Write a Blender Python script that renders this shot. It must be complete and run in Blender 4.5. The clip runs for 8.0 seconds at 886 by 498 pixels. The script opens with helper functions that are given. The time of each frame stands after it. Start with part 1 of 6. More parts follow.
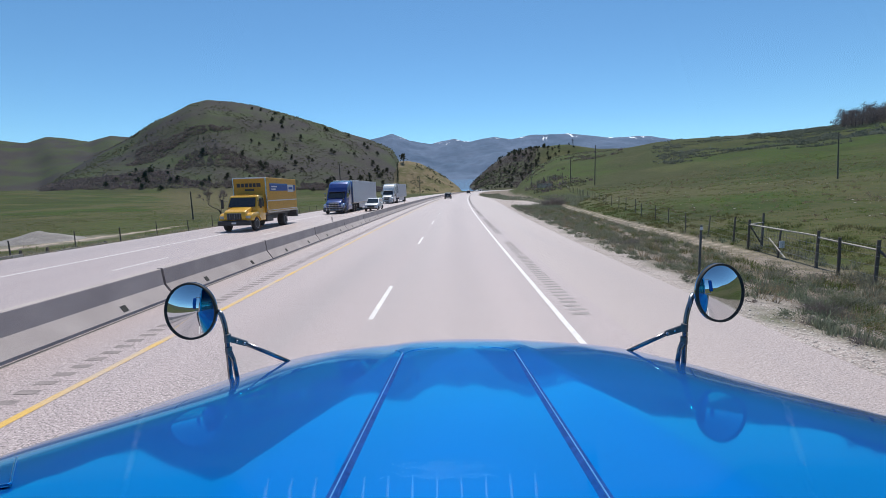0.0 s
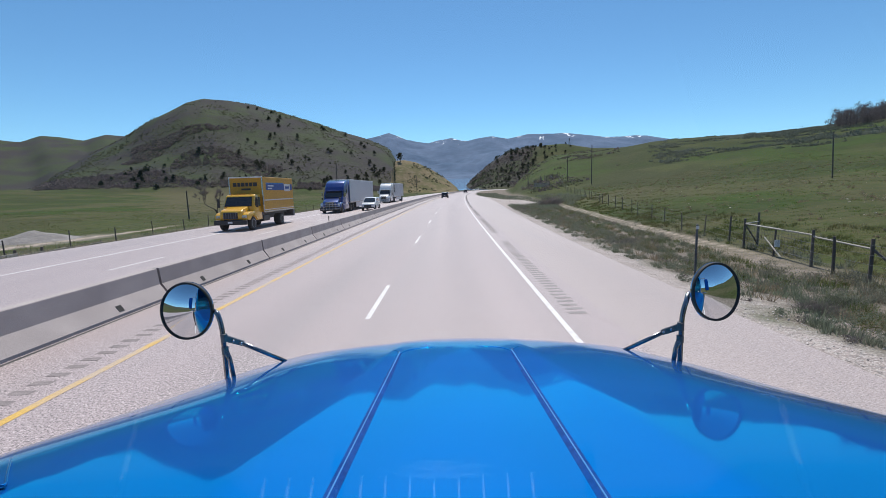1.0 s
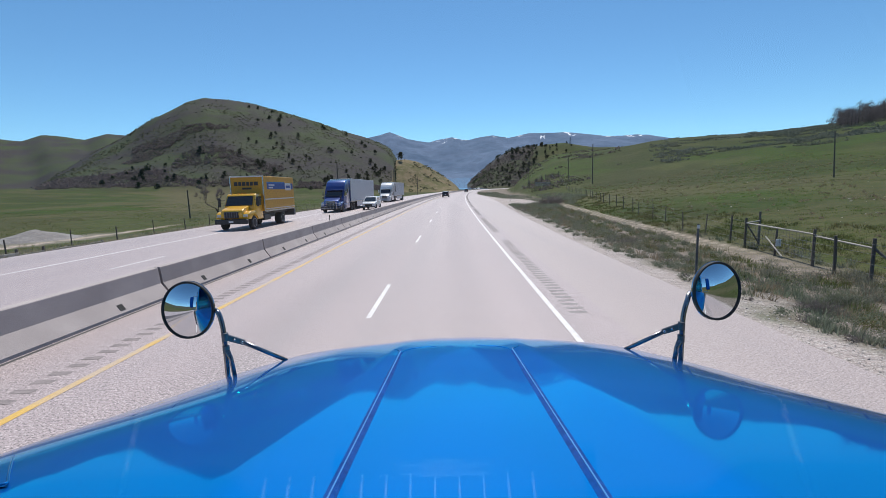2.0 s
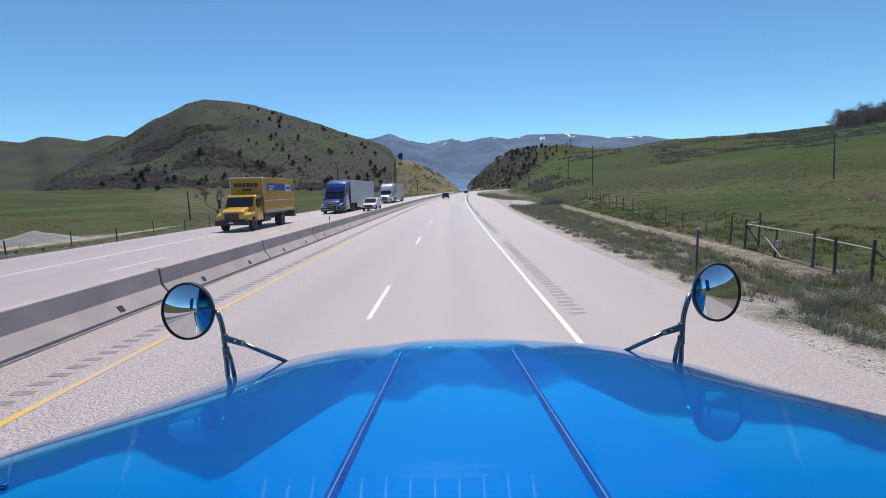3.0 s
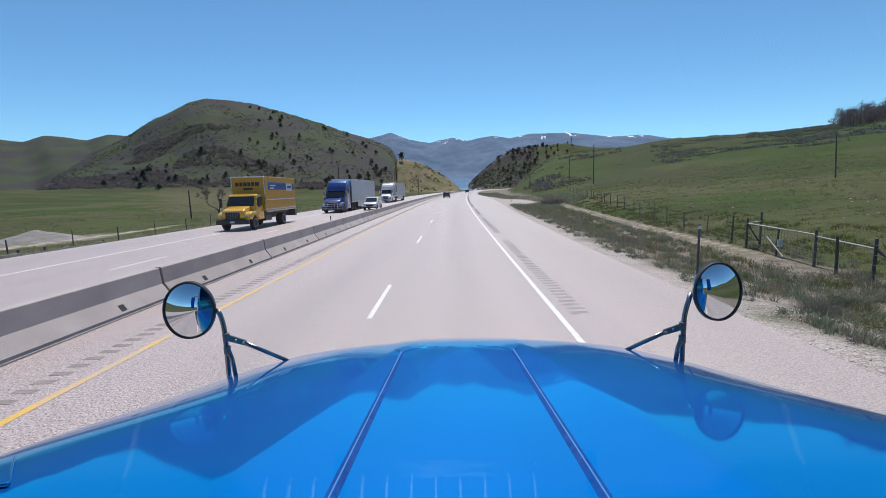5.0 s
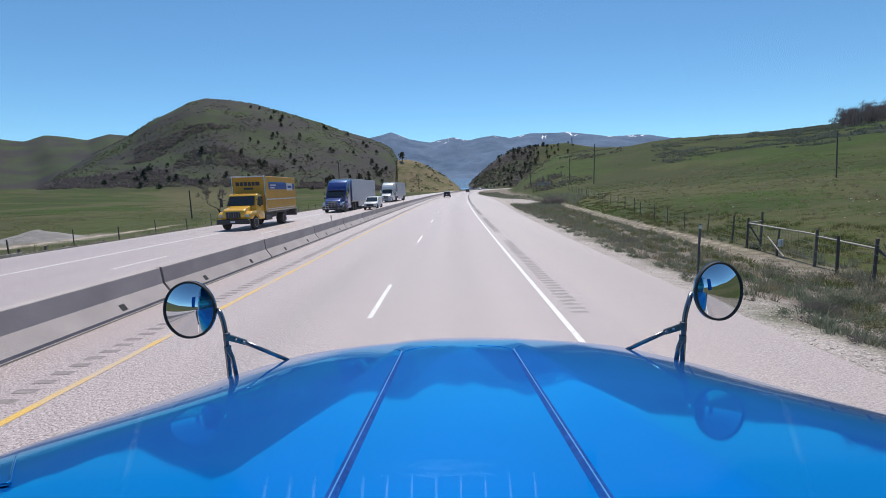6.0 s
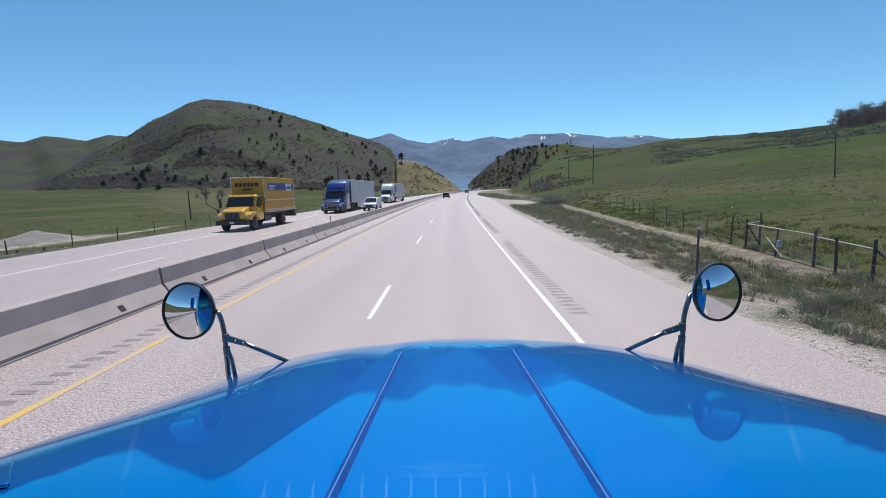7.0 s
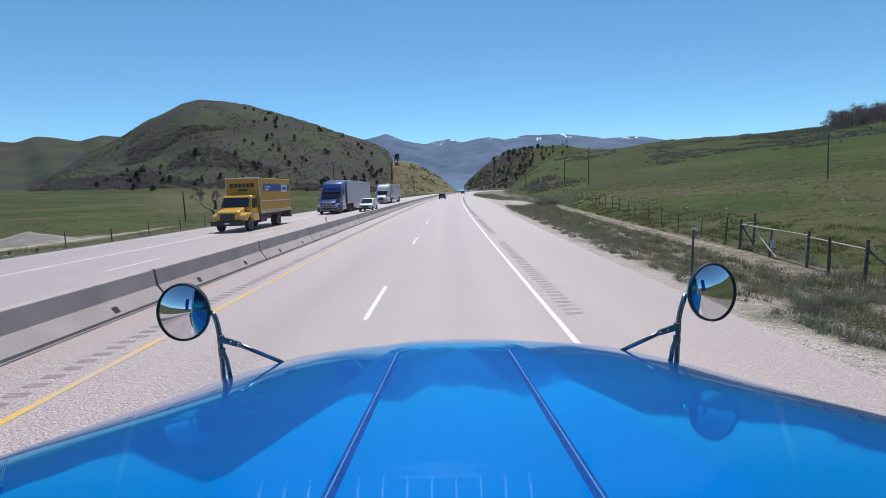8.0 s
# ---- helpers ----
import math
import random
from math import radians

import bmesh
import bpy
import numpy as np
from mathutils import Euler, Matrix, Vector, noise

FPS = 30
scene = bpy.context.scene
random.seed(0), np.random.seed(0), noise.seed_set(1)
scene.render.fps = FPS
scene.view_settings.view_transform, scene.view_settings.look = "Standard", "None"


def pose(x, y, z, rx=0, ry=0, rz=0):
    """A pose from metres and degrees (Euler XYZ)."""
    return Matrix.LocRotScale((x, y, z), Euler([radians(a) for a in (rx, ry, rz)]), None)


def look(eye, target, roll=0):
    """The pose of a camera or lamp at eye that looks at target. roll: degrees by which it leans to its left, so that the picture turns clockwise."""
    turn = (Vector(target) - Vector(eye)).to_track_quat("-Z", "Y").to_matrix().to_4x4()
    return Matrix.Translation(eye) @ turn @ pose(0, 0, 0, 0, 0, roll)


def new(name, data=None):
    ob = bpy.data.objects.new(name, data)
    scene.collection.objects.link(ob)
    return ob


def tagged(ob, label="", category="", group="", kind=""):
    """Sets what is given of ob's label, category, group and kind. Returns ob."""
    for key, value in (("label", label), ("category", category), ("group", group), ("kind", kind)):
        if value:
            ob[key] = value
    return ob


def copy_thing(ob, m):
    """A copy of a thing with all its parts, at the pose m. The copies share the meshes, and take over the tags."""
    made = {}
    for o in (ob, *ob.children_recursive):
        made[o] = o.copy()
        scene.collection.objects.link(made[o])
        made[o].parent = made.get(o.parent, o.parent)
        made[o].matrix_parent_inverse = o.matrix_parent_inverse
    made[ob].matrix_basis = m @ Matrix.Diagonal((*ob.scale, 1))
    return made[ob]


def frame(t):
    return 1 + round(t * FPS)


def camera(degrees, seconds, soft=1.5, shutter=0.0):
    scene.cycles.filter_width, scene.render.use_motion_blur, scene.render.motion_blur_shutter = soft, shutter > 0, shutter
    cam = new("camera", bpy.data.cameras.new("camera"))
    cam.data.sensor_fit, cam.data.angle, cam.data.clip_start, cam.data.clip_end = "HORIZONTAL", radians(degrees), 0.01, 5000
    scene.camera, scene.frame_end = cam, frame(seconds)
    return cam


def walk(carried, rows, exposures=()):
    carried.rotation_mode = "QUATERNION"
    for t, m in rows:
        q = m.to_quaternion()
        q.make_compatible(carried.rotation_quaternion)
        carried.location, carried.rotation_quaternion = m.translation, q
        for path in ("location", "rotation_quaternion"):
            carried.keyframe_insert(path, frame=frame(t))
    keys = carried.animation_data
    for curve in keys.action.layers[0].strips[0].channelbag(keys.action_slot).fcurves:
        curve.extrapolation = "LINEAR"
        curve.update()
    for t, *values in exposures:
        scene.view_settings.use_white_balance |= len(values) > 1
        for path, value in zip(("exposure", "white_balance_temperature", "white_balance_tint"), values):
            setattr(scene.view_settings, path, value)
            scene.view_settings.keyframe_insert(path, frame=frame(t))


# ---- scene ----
cam = camera(90.0, 8.0, soft=0.6)
EYE = (0.0, 0.0, 2.48)
# seconds, turn to the left, tilt down: the slight sway of the camera in its mount
SWAY = ((0.0, 0.29, 0.0), (0.5, 0.0, 0.0), (1.0, -0.1, -0.1), (1.5, 0.04, -0.43), (2.0, 0.0, -0.2), (2.5, 0.0, -0.05),
        (3.0, 0.0, -0.04), (3.5, 0.0, 0.0), (4.0, 0.08, -0.07), (4.5, 0.1, -0.12), (5.25, 0.14, -0.15), (6.0, 0.18, -0.18),
        (6.5, 0.15, -0.2), (7.0, 0.07, -0.08), (7.5, -0.16, -0.04), (8.0, -0.44, 0.0))
walk(cam, [(t, pose(*EYE, 90 - 7.61 + tilt, 1.71, 0.73 + turn)) for t, turn, tilt in SWAY], exposures=[(0.0, 0.0), (8.0, 0.0)])

# ---- daylight ----
SUN_BEARING, SUN_HEIGHT = 0.0, 59.0
world = bpy.data.worlds.new("sky")
scene.world = world
world.use_nodes = True
wn, wl = world.node_tree.nodes, world.node_tree.links
sky = wn.new("ShaderNodeTexSky")
sky.sky_type, sky.sun_disc = "NISHITA", False
sky.sun_elevation, sky.sun_rotation = radians(SUN_HEIGHT), radians(SUN_BEARING)
sky.altitude, sky.air_density, sky.dust_density, sky.ozone_density = 1800, 1.0, 0.4, 1.6
wn["Background"].inputs["Strength"].default_value = 0.126
tint = wn.new("ShaderNodeMix")   # clear, dry mountain air
tint.data_type, tint.blend_type = "RGBA", "MULTIPLY"
tint.inputs[0].default_value, tint.inputs[7].default_value = 1.0, (0.64, 0.97, 1.1, 1)
wl.new(sky.outputs[0], tint.inputs[6])
wl.new(tint.outputs[2], wn["Background"].inputs["Color"])
sun = new("sun", bpy.data.lights.new("sun", "SUN"))
sun.data.energy, sun.data.angle, sun.data.color = 5.4, radians(0.53), (1.0, 0.95, 0.88)
sb, se = radians(SUN_BEARING), radians(SUN_HEIGHT)
sun.matrix_world = look((0, 0, 60), (-math.sin(sb) * math.cos(se), -math.cos(sb) * math.cos(se), 60 - math.sin(se)))


# ---- materials ----
def material(name, base, rough=0.6, metal=0.0, other=None, scale=4.0, amount=0.5, fine=60.0, fine_amount=0.25, bump=0.0,
             bump_scale=80.0, coat=0.0, spec=0.5, stretch=(1, 1, 1), per_object=0.0, per_island=0.0, thin=0.0):
    """A surface of a base colour that drifts to another one in patches, with fine grain, relief and a coat."""
    m = bpy.data.materials.new(name)
    m.use_nodes = True
    n, l = m.node_tree.nodes, m.node_tree.links
    b = n["Principled BSDF"]
    b.inputs["Roughness"].default_value, b.inputs["Metallic"].default_value = rough, metal
    b.inputs["Coat Weight"].default_value, b.inputs["Coat Roughness"].default_value = coat, 0.03
    b.inputs["Specular IOR Level"].default_value = spec
    co = n.new("ShaderNodeTexCoord")
    mp = n.new("ShaderNodeMapping")
    mp.inputs["Scale"].default_value = stretch
    l.new(co.outputs["Object"], mp.inputs[0])

    def noise_tex(s, detail):
        t = n.new("ShaderNodeTexNoise")
        t.inputs["Scale"].default_value, t.inputs["Detail"].default_value = s, detail
        l.new(mp.outputs[0], t.inputs["Vector"])
        return t.outputs["Fac"]

    def ramp(src, lo, hi):
        r = n.new("ShaderNodeMapRange")
        r.inputs["From Min"].default_value, r.inputs["From Max"].default_value = lo, hi
        l.new(src, r.inputs[0])
        return r.outputs[0]

    def mix(fac, a, c, mode="MIX"):
        x = n.new("ShaderNodeMix")
        x.data_type, x.blend_type = "RGBA", mode
        for sock, v in ((x.inputs[0], fac), (x.inputs[6], a), (x.inputs[7], c)):
            if hasattr(v, "links"):
                l.new(v, sock)
            else:
                sock.default_value = v if isinstance(v, float) else (*v, 1)
        return x.outputs[2]

    other = other or tuple(c * 0.8 for c in base)
    col = mix(ramp(noise_tex(scale, 5), 0.5 - 0.35 * (1.05 - amount), 0.5 + 0.35 * (1.05 - amount)), base, other)
    if fine_amount:
        g = ramp(noise_tex(fine, 3), 0.3, 0.7)
        k = n.new("ShaderNodeMapRange")
        k.inputs["To Min"].default_value, k.inputs["To Max"].default_value = 1 - fine_amount, 1 + fine_amount
        l.new(g, k.inputs[0])
        col = mix(1.0, col, k.outputs[0], "MULTIPLY")
    for amount_by, node, out in ((per_object, "ShaderNodeObjectInfo", "Random"), (per_island, "ShaderNodeNewGeometry", "Random Per Island")):
        if amount_by:
            o = n.new(node)
            k = n.new("ShaderNodeMapRange")
            k.inputs["To Min"].default_value, k.inputs["To Max"].default_value = 1 - amount_by, 1 + amount_by
            l.new(o.outputs[out], k.inputs[0])
            col = mix(1.0, col, k.outputs[0], "MULTIPLY")
    l.new(col, b.inputs["Base Color"])
    if thin:      # leaves and blades let some light through
        tr = n.new("ShaderNodeBsdfTranslucent")
        l.new(col, tr.inputs["Color"])
        ms = n.new("ShaderNodeMixShader")
        ms.inputs[0].default_value = thin
        l.new(b.outputs[0], ms.inputs[1])
        l.new(tr.outputs[0], ms.inputs[2])
        l.new(ms.outputs[0], n["Material Output"].inputs["Surface"])
    if bump:
        bn = n.new("ShaderNodeBump")
        bn.inputs["Strength"].default_value, bn.inputs["Distance"].default_value = bump, 0.02
        l.new(noise_tex(bump_scale, 4), bn.inputs["Height"])
        l.new(bn.outputs[0], b.inputs["Normal"])
    return m




def blue_paint():
    """Metallic blue base coat under a polished, blue-tinted lacquer that turns mirror-like at a glancing angle."""
    m = material("blue_truck_paint", (0.0, 0.122, 0.49), 0.5, 0.85, (0.0, 0.107, 0.43), 3, 0.3, 1100, 0.2, spec=0.0)
    n, l = m.node_tree.nodes, m.node_tree.links
    gloss, mix = n.new("ShaderNodeBsdfGlossy"), n.new("ShaderNodeMixShader")
    graze, tone = n.new("ShaderNodeLayerWeight"), n.new("ShaderNodeMix")
    tone.data_type = "RGBA"

    def by_angle(lo, hi, at_lo, at_hi):
        r = n.new("ShaderNodeMapRange")
        for key, v in (("From Min", lo), ("From Max", hi), ("To Min", at_lo), ("To Max", at_hi)):
            r.inputs[key].default_value = v
        l.new(graze.outputs["Facing"], r.inputs[0])
        return r.outputs[0]
    l.new(by_angle(0.82, 0.91, 0.0, 1.0), tone.inputs[0])
    tone.inputs[6].default_value, tone.inputs[7].default_value = (0.0, 0.66, 0.81, 1), (0.85, 0.92, 0.97, 1)
    l.new(tone.outputs[2], gloss.inputs["Color"])
    gloss.inputs["Roughness"].default_value = 0.045
    l.new(by_angle(0.78, 0.94, 0.36, 0.8), mix.inputs[0])
    l.new(n["Principled BSDF"].outputs[0], mix.inputs[1])
    l.new(gloss.outputs[0], mix.inputs[2])
    l.new(mix.outputs[0], n["Material Output"].inputs["Surface"])
    return m


PAINT = blue_paint()
BRACKET = material("dull_chrome_bracket", (0.3, 0.31, 0.33), 0.22, 1.0, (0.2, 0.2, 0.21), 14, 0.5, 90, 0.15)
PALE = material("pale_vent_rib", (0.85, 0.87, 0.88), 0.5, 0, fine_amount=0.05)
PAINT_DARK = material("dark_blue_paint", (0.0, 0.03, 0.17), 0.5, 0.0, fine_amount=0.05, spec=0.03)
# darker reflections on the moulding's sides are put into this navy colour
RIDGE = material("navy_reflection_moulding", (0.006, 0.07, 0.30), 0.85, 0.0, (0.01, 0.05, 0.22), 5, 0.5, 60, 0.2, spec=0.08)
AMBER = material("amber_lens", (0.8, 0.3, 0.02), 0.3, 0, fine_amount=0.05, coat=0.5)
DECAL_AND_HIGHLIGHT = material("light_blue_decal_and_highlight", (0.07, 0.25, 0.58), 0.8, 0, fine_amount=0.05, spec=0.15)
PLANK = material("whitewashed_planks", (0.42, 0.395, 0.36), 0.85, 0, (0.3, 0.275, 0.25), 2, 0.5, 40, 0.2, per_object=0.15)
CHROME = material("chrome", (0.75, 0.76, 0.78), 0.09, 1.0, (0.6, 0.61, 0.63), 12, 0.4, 90, 0.1)
MIRROR = material("mirror_glass", (0.8, 0.84, 0.87), 0.01, 1.0, (0.78, 0.82, 0.86), 3, 0.2, 20, 0.0)
RUBBER = material("black_rubber", (0.018, 0.018, 0.02), 0.75, 0, (0.03, 0.03, 0.03), 6, 0.5, 70, 0.2)
BLACK = material("black_plastic", (0.02, 0.021, 0.024), 0.45, 0, (0.03, 0.03, 0.034), 8, 0.4, 80, 0.15)
STEEL = material("painted_steel", (0.16, 0.17, 0.19), 0.5, 0.6, (0.1, 0.1, 0.11), 5, 0.5, 50, 0.2)
ALU = material("polished_aluminium", (0.7, 0.71, 0.72), 0.25, 1.0, (0.55, 0.56, 0.57), 5, 0.5, 60, 0.15)
GLASS = material("dark_window_glass", (0.012, 0.016, 0.02), 0.05, 0, (0.02, 0.024, 0.03), 3, 0.3, 30, 0.0, coat=0.6)
DASH = material("grey_dash_vinyl", (0.05, 0.05, 0.055), 0.6, 0, (0.035, 0.035, 0.04), 6, 0.4, 300, 0.2, bump=0.2, bump_scale=400)
CONCRETE = material("grey_barrier_concrete", (0.46, 0.405, 0.39), 0.85, 0, (0.36, 0.315, 0.305), 1.3, 0.45, 45, 0.1, bump=0.15, bump_scale=60, per_object=0.06)
CONCRETE_DARK = material("dark_joint_and_slot_shade", (0.05, 0.048, 0.046), 0.9, 0, (0.03, 0.03, 0.03), 6, 0.5, 40, 0.3)
WHITE_LINE = material("worn_white_road_paint", (0.72, 0.71, 0.7), 0.7, 0, (0.58, 0.55, 0.55), 5, 0.55, 60, 0.2)
YELLOW_LINE = material("worn_yellow_road_paint", (0.58, 0.37, 0.09), 0.7, 0, (0.46, 0.36, 0.26), 1.2, 0.75, 60, 0.15)
# the shade inside the milled grooves is put into these darker colours
RUMBLE = material("groove_shade_asphalt", (0.25, 0.23, 0.225), 0.9, 0, (0.32, 0.295, 0.29), 3, 0.5, 60, 0.2)
RUMBLE_FAINT = material("faint_groove_shade_asphalt", (0.26, 0.225, 0.222), 0.9, 0, (0.2, 0.175, 0.172), 9, 0.6, 60, 0.2)
SEAM = material("tar_seam", (0.045, 0.043, 0.043), 0.8, 0, (0.1, 0.095, 0.095), 1.5, 0.6, 30, 0.3)
WOOD = material("weathered_grey_wood", (0.17, 0.14, 0.115), 0.85, 0, (0.1, 0.082, 0.07), 6, 0.5, 60, 0.3, stretch=(1, 1, 0.15), per_object=0.25)
WIRE = material("galvanised_wire", (0.22, 0.22, 0.22), 0.6, 0.5, fine_amount=0.1)
BARK = material("grey_bark", (0.06, 0.05, 0.045), 0.9, 0, (0.035, 0.03, 0.028), 5, 0.5, 60, 0.3)
NEEDLES = material("dark_juniper_foliage", (0.034, 0.046, 0.028), 0.85, 0, (0.045, 0.055, 0.034), 0.8, 0.5, 6, 0.25, spec=0.15, per_object=0.25, per_island=0.3, thin=0.4)
SAGE = material("grey_green_sagebrush", (0.12, 0.13, 0.078), 0.9, 0, (0.1, 0.105, 0.07), 0.05, 0.6, 3, 0.12, spec=0.1, per_island=0.2, thin=0.5)
TWIGS = material("bare_brown_twigs", (0.175, 0.152, 0.145), 0.9, 0, (0.145, 0.13, 0.12), 0.4, 0.6, 6, 0.2, spec=0.1, per_island=0.25, thin=0.5)
OAK = material("bare_scrub_oak", (0.15, 0.126, 0.132), 0.9, 0, (0.122, 0.114, 0.108), 0.05, 0.6, 3, 0.15, spec=0.05, per_island=0.2, thin=0.5)
BLUE_SAGE = material("blue_grey_sagebrush", (0.135, 0.155, 0.132), 0.9, 0, (0.115, 0.13, 0.098), 0.05, 0.6, 3, 0.15, spec=0.05, per_island=0.25, thin=0.5)
GRASS = material("rough_green_grass", (0.1, 0.13, 0.04), 0.8, 0, (0.145, 0.135, 0.065), 0.25, 0.7, 6, 0.25, spec=0.15, per_island=0.35, thin=0.5)
GROVE = material("dark_bare_branches", (0.165, 0.142, 0.142), 0.9, 0, (0.12, 0.11, 0.105), 0.4, 0.6, 6, 0.2, spec=0.1, per_island=0.3, thin=0.3)
WEED = material("grey_green_weeds", (0.17, 0.205, 0.14), 0.85, 0, (0.21, 0.205, 0.16), 0.3, 0.6, 8, 0.2, spec=0.15, per_island=0.4, thin=0.5)
STRAW = material("dry_straw", (0.3, 0.25, 0.17), 0.85, 0, (0.23, 0.18, 0.13), 0.5, 0.6, 9, 0.2, spec=0.15, per_island=0.35, thin=0.5)
STONE = material("pale_gravel", (0.5, 0.465, 0.44), 0.9, 0, (0.4, 0.36, 0.335), 2, 0.6, 40, 0.2, per_island=0.3)
MOUND = material("grey_gravel_heap", (0.24, 0.225, 0.215), 0.9, 0, (0.17, 0.155, 0.148), 0.8, 0.6, 9, 0.25, bump=0.4, bump_scale=6)
PASTURE = material("pasture_grass", (0.105, 0.155, 0.038), 0.8, 0, (0.135, 0.14, 0.055), 0.1, 0.7, 6, 0.2, spec=0.1, per_island=0.2, thin=0.65)
RED = material("red_lens", (0.3, 0.01, 0.01), 0.25, 0, fine_amount=0.05, coat=0.5)
LAMP = material("clear_headlight", (0.75, 0.78, 0.8), 0.08, 0.5, fine_amount=0.05, coat=1.0)
YELLOW = material("yellow_truck_paint", (0.75, 0.4, 0.008), 0.35, 0, (0.68, 0.36, 0.008), 2, 0.4, 60, 0.05, coat=0.7)
ORANGE = material("yellow_box_panel", (0.6, 0.3, 0.012), 0.45, 0, (0.52, 0.26, 0.012), 1.5, 0.4, 30, 0.06, coat=0.2)
SEMI_BLUE = material("blue_semi_paint", (0.008, 0.05, 0.26), 0.3, 0.2, (0.006, 0.04, 0.22), 2, 0.4, 60, 0.08, coat=1.0)
WHITE = material("white_vehicle_paint", (0.74, 0.75, 0.76), 0.35, 0, (0.64, 0.65, 0.66), 1.5, 0.4, 50, 0.04, coat=0.6)
TRAILER = material("white_trailer_panel", (0.6, 0.61, 0.64), 0.4, 0, (0.52, 0.53, 0.56), 0.8, 0.4, 20, 0.04)
DARK_CAR = material("dark_car_paint", (0.016, 0.018, 0.024), 0.3, 0.1, fine_amount=0.05, coat=1.0)
BLUE_SIGN = material("blue_decal", (0.01, 0.07, 0.3), 0.5, 0, fine_amount=0.05)


def ground_material():
    """Meadow, brush slope, cut earth, gravel and dirt track, told apart by the land's own masks."""
    m = bpy.data.materials.new("land")
    m.use_nodes = True
    n, l = m.node_tree.nodes, m.node_tree.links
    b = n["Principled BSDF"]
    b.inputs["Roughness"].default_value, b.inputs["Specular IOR Level"].default_value = 0.95, 0.1
    co = n.new("ShaderNodeTexCoord").outputs["Object"]

    def tex(s, d=5, lo=0.35, hi=0.65, stretch=None):
        t = n.new("ShaderNodeTexNoise")
        t.inputs["Scale"].default_value, t.inputs["Detail"].default_value = s, d
        src = co
        if stretch:
            mp = n.new("ShaderNodeMapping")
            mp.inputs["Scale"].default_value = stretch
            l.new(co, mp.inputs[0])
            src = mp.outputs[0]
        l.new(src, t.inputs["Vector"])
        r = n.new("ShaderNodeMapRange")
        r.inputs["From Min"].default_value, r.inputs["From Max"].default_value = lo, hi
        l.new(t.outputs["Fac"], r.inputs[0])
        return r.outputs[0]

    def mix(fac, a, c):
        x = n.new("ShaderNodeMix")
        x.data_type = "RGBA"
        for sock, v in ((x.inputs[0], fac), (x.inputs[6], a), (x.inputs[7], c)):
            if hasattr(v, "links"):
                l.new(v, sock)
            else:
                sock.default_value = v if isinstance(v, float) else (*v, 1)
        return x.outputs[2]

    def attr(name):
        a = n.new("ShaderNodeAttribute")
        a.attribute_name = name
        return a.outputs["Fac"]

    def times(a, c):
        x = n.new("ShaderNodeMath")
        x.operation = "MULTIPLY"
        for sock, v in ((x.inputs[0], a), (x.inputs[1], c)):
            if hasattr(v, "links"):
                l.new(v, sock)
            else:
                sock.default_value = v
        return x.outputs[0]

    meadow = mix(tex(0.011, 3, 0.46, 0.54), (0.038, 0.072, 0.01), (0.05, 0.066, 0.018))
    meadow = mix(times(tex(0.028, 5, 0.52, 0.6), 0.35), meadow, (0.11, 0.092, 0.055))
    meadow = mix(times(tex(0.0085, 2, 0.535, 0.55), 0.35), meadow, (0.115, 0.096, 0.056))
    meadow = mix(times(tex(0.0125, 1, 0.575, 0.59), 0.7), meadow, (0.03, 0.05, 0.012))
    meadow = mix(times(tex(0.03, 5, 0.47, 0.56), 0.65), meadow, (0.027, 0.04, 0.012))
    meadow = mix(times(tex(0.09, 6, 0.5, 0.62), 0.7), meadow, (0.03, 0.042, 0.013))
    meadow = mix(times(tex(0.45, 6, 0.48, 0.66), 0.6), meadow, (0.034, 0.042, 0.013))
    meadow = mix(times(tex(1.7, 5, 0.5, 0.66), 0.65), meadow, (0.095, 0.086, 0.045))
    meadow = mix(times(tex(6.0, 4, 0.52, 0.66), 0.5), meadow, (0.03, 0.036, 0.014))
    brush = mix(tex(0.012, 5, 0.44, 0.58), (0.05, 0.066, 0.032), (0.046, 0.042, 0.045))
    brush = mix(times(tex(0.06, 6, 0.5, 0.62), 0.7), brush, (0.048, 0.048, 0.04))
    brush = mix(times(tex(0.3, 5, 0.5, 0.7), 0.5), brush, (0.088, 0.09, 0.07))
    cut = mix(tex(0.06, 6, 0.4, 0.62), (0.18, 0.142, 0.082), (0.115, 0.11, 0.05))
    cut = mix(times(tex(0.25, 5, 0.5, 0.7, (1, 1, 0.4)), 0.7), cut, (0.25, 0.2, 0.14))
    gravel = mix(tex(0.9, 6, 0.4, 0.62), (0.41, 0.355, 0.335), (0.32, 0.272, 0.255))
    gravel = mix(times(tex(14.0, 4, 0.45, 0.7), 0.7), gravel, (0.5, 0.46, 0.42))
    gravel = mix(times(tex(38.0, 3, 0.5, 0.62), 0.75), gravel, (0.17, 0.15, 0.14))
    gravel = mix(times(tex(26.0, 2, 0.56, 0.62), 0.8), gravel, (0.55, 0.51, 0.485))
    verge = mix(tex(1.6, 6, 0.4, 0.6), (0.15, 0.128, 0.1), (0.25, 0.212, 0.185))
    verge = mix(times(tex(9.0, 4, 0.5, 0.7), 0.6), verge, (0.05, 0.05, 0.03))
    dry = mix(tex(0.8, 6, 0.42, 0.62), (0.105, 0.092, 0.05), (0.062, 0.066, 0.026))
    dry = mix(times(tex(3.5, 5, 0.5, 0.66), 0.6), dry, (0.12, 0.1, 0.062))
    meadow = mix(attr("dry"), meadow, dry)
    col = mix(attr("brush"), meadow, brush)
    col = mix(attr("cut"), col, cut)
    col = mix(attr("verge"), col, verge)
    col = mix(attr("gravel"), col, gravel)
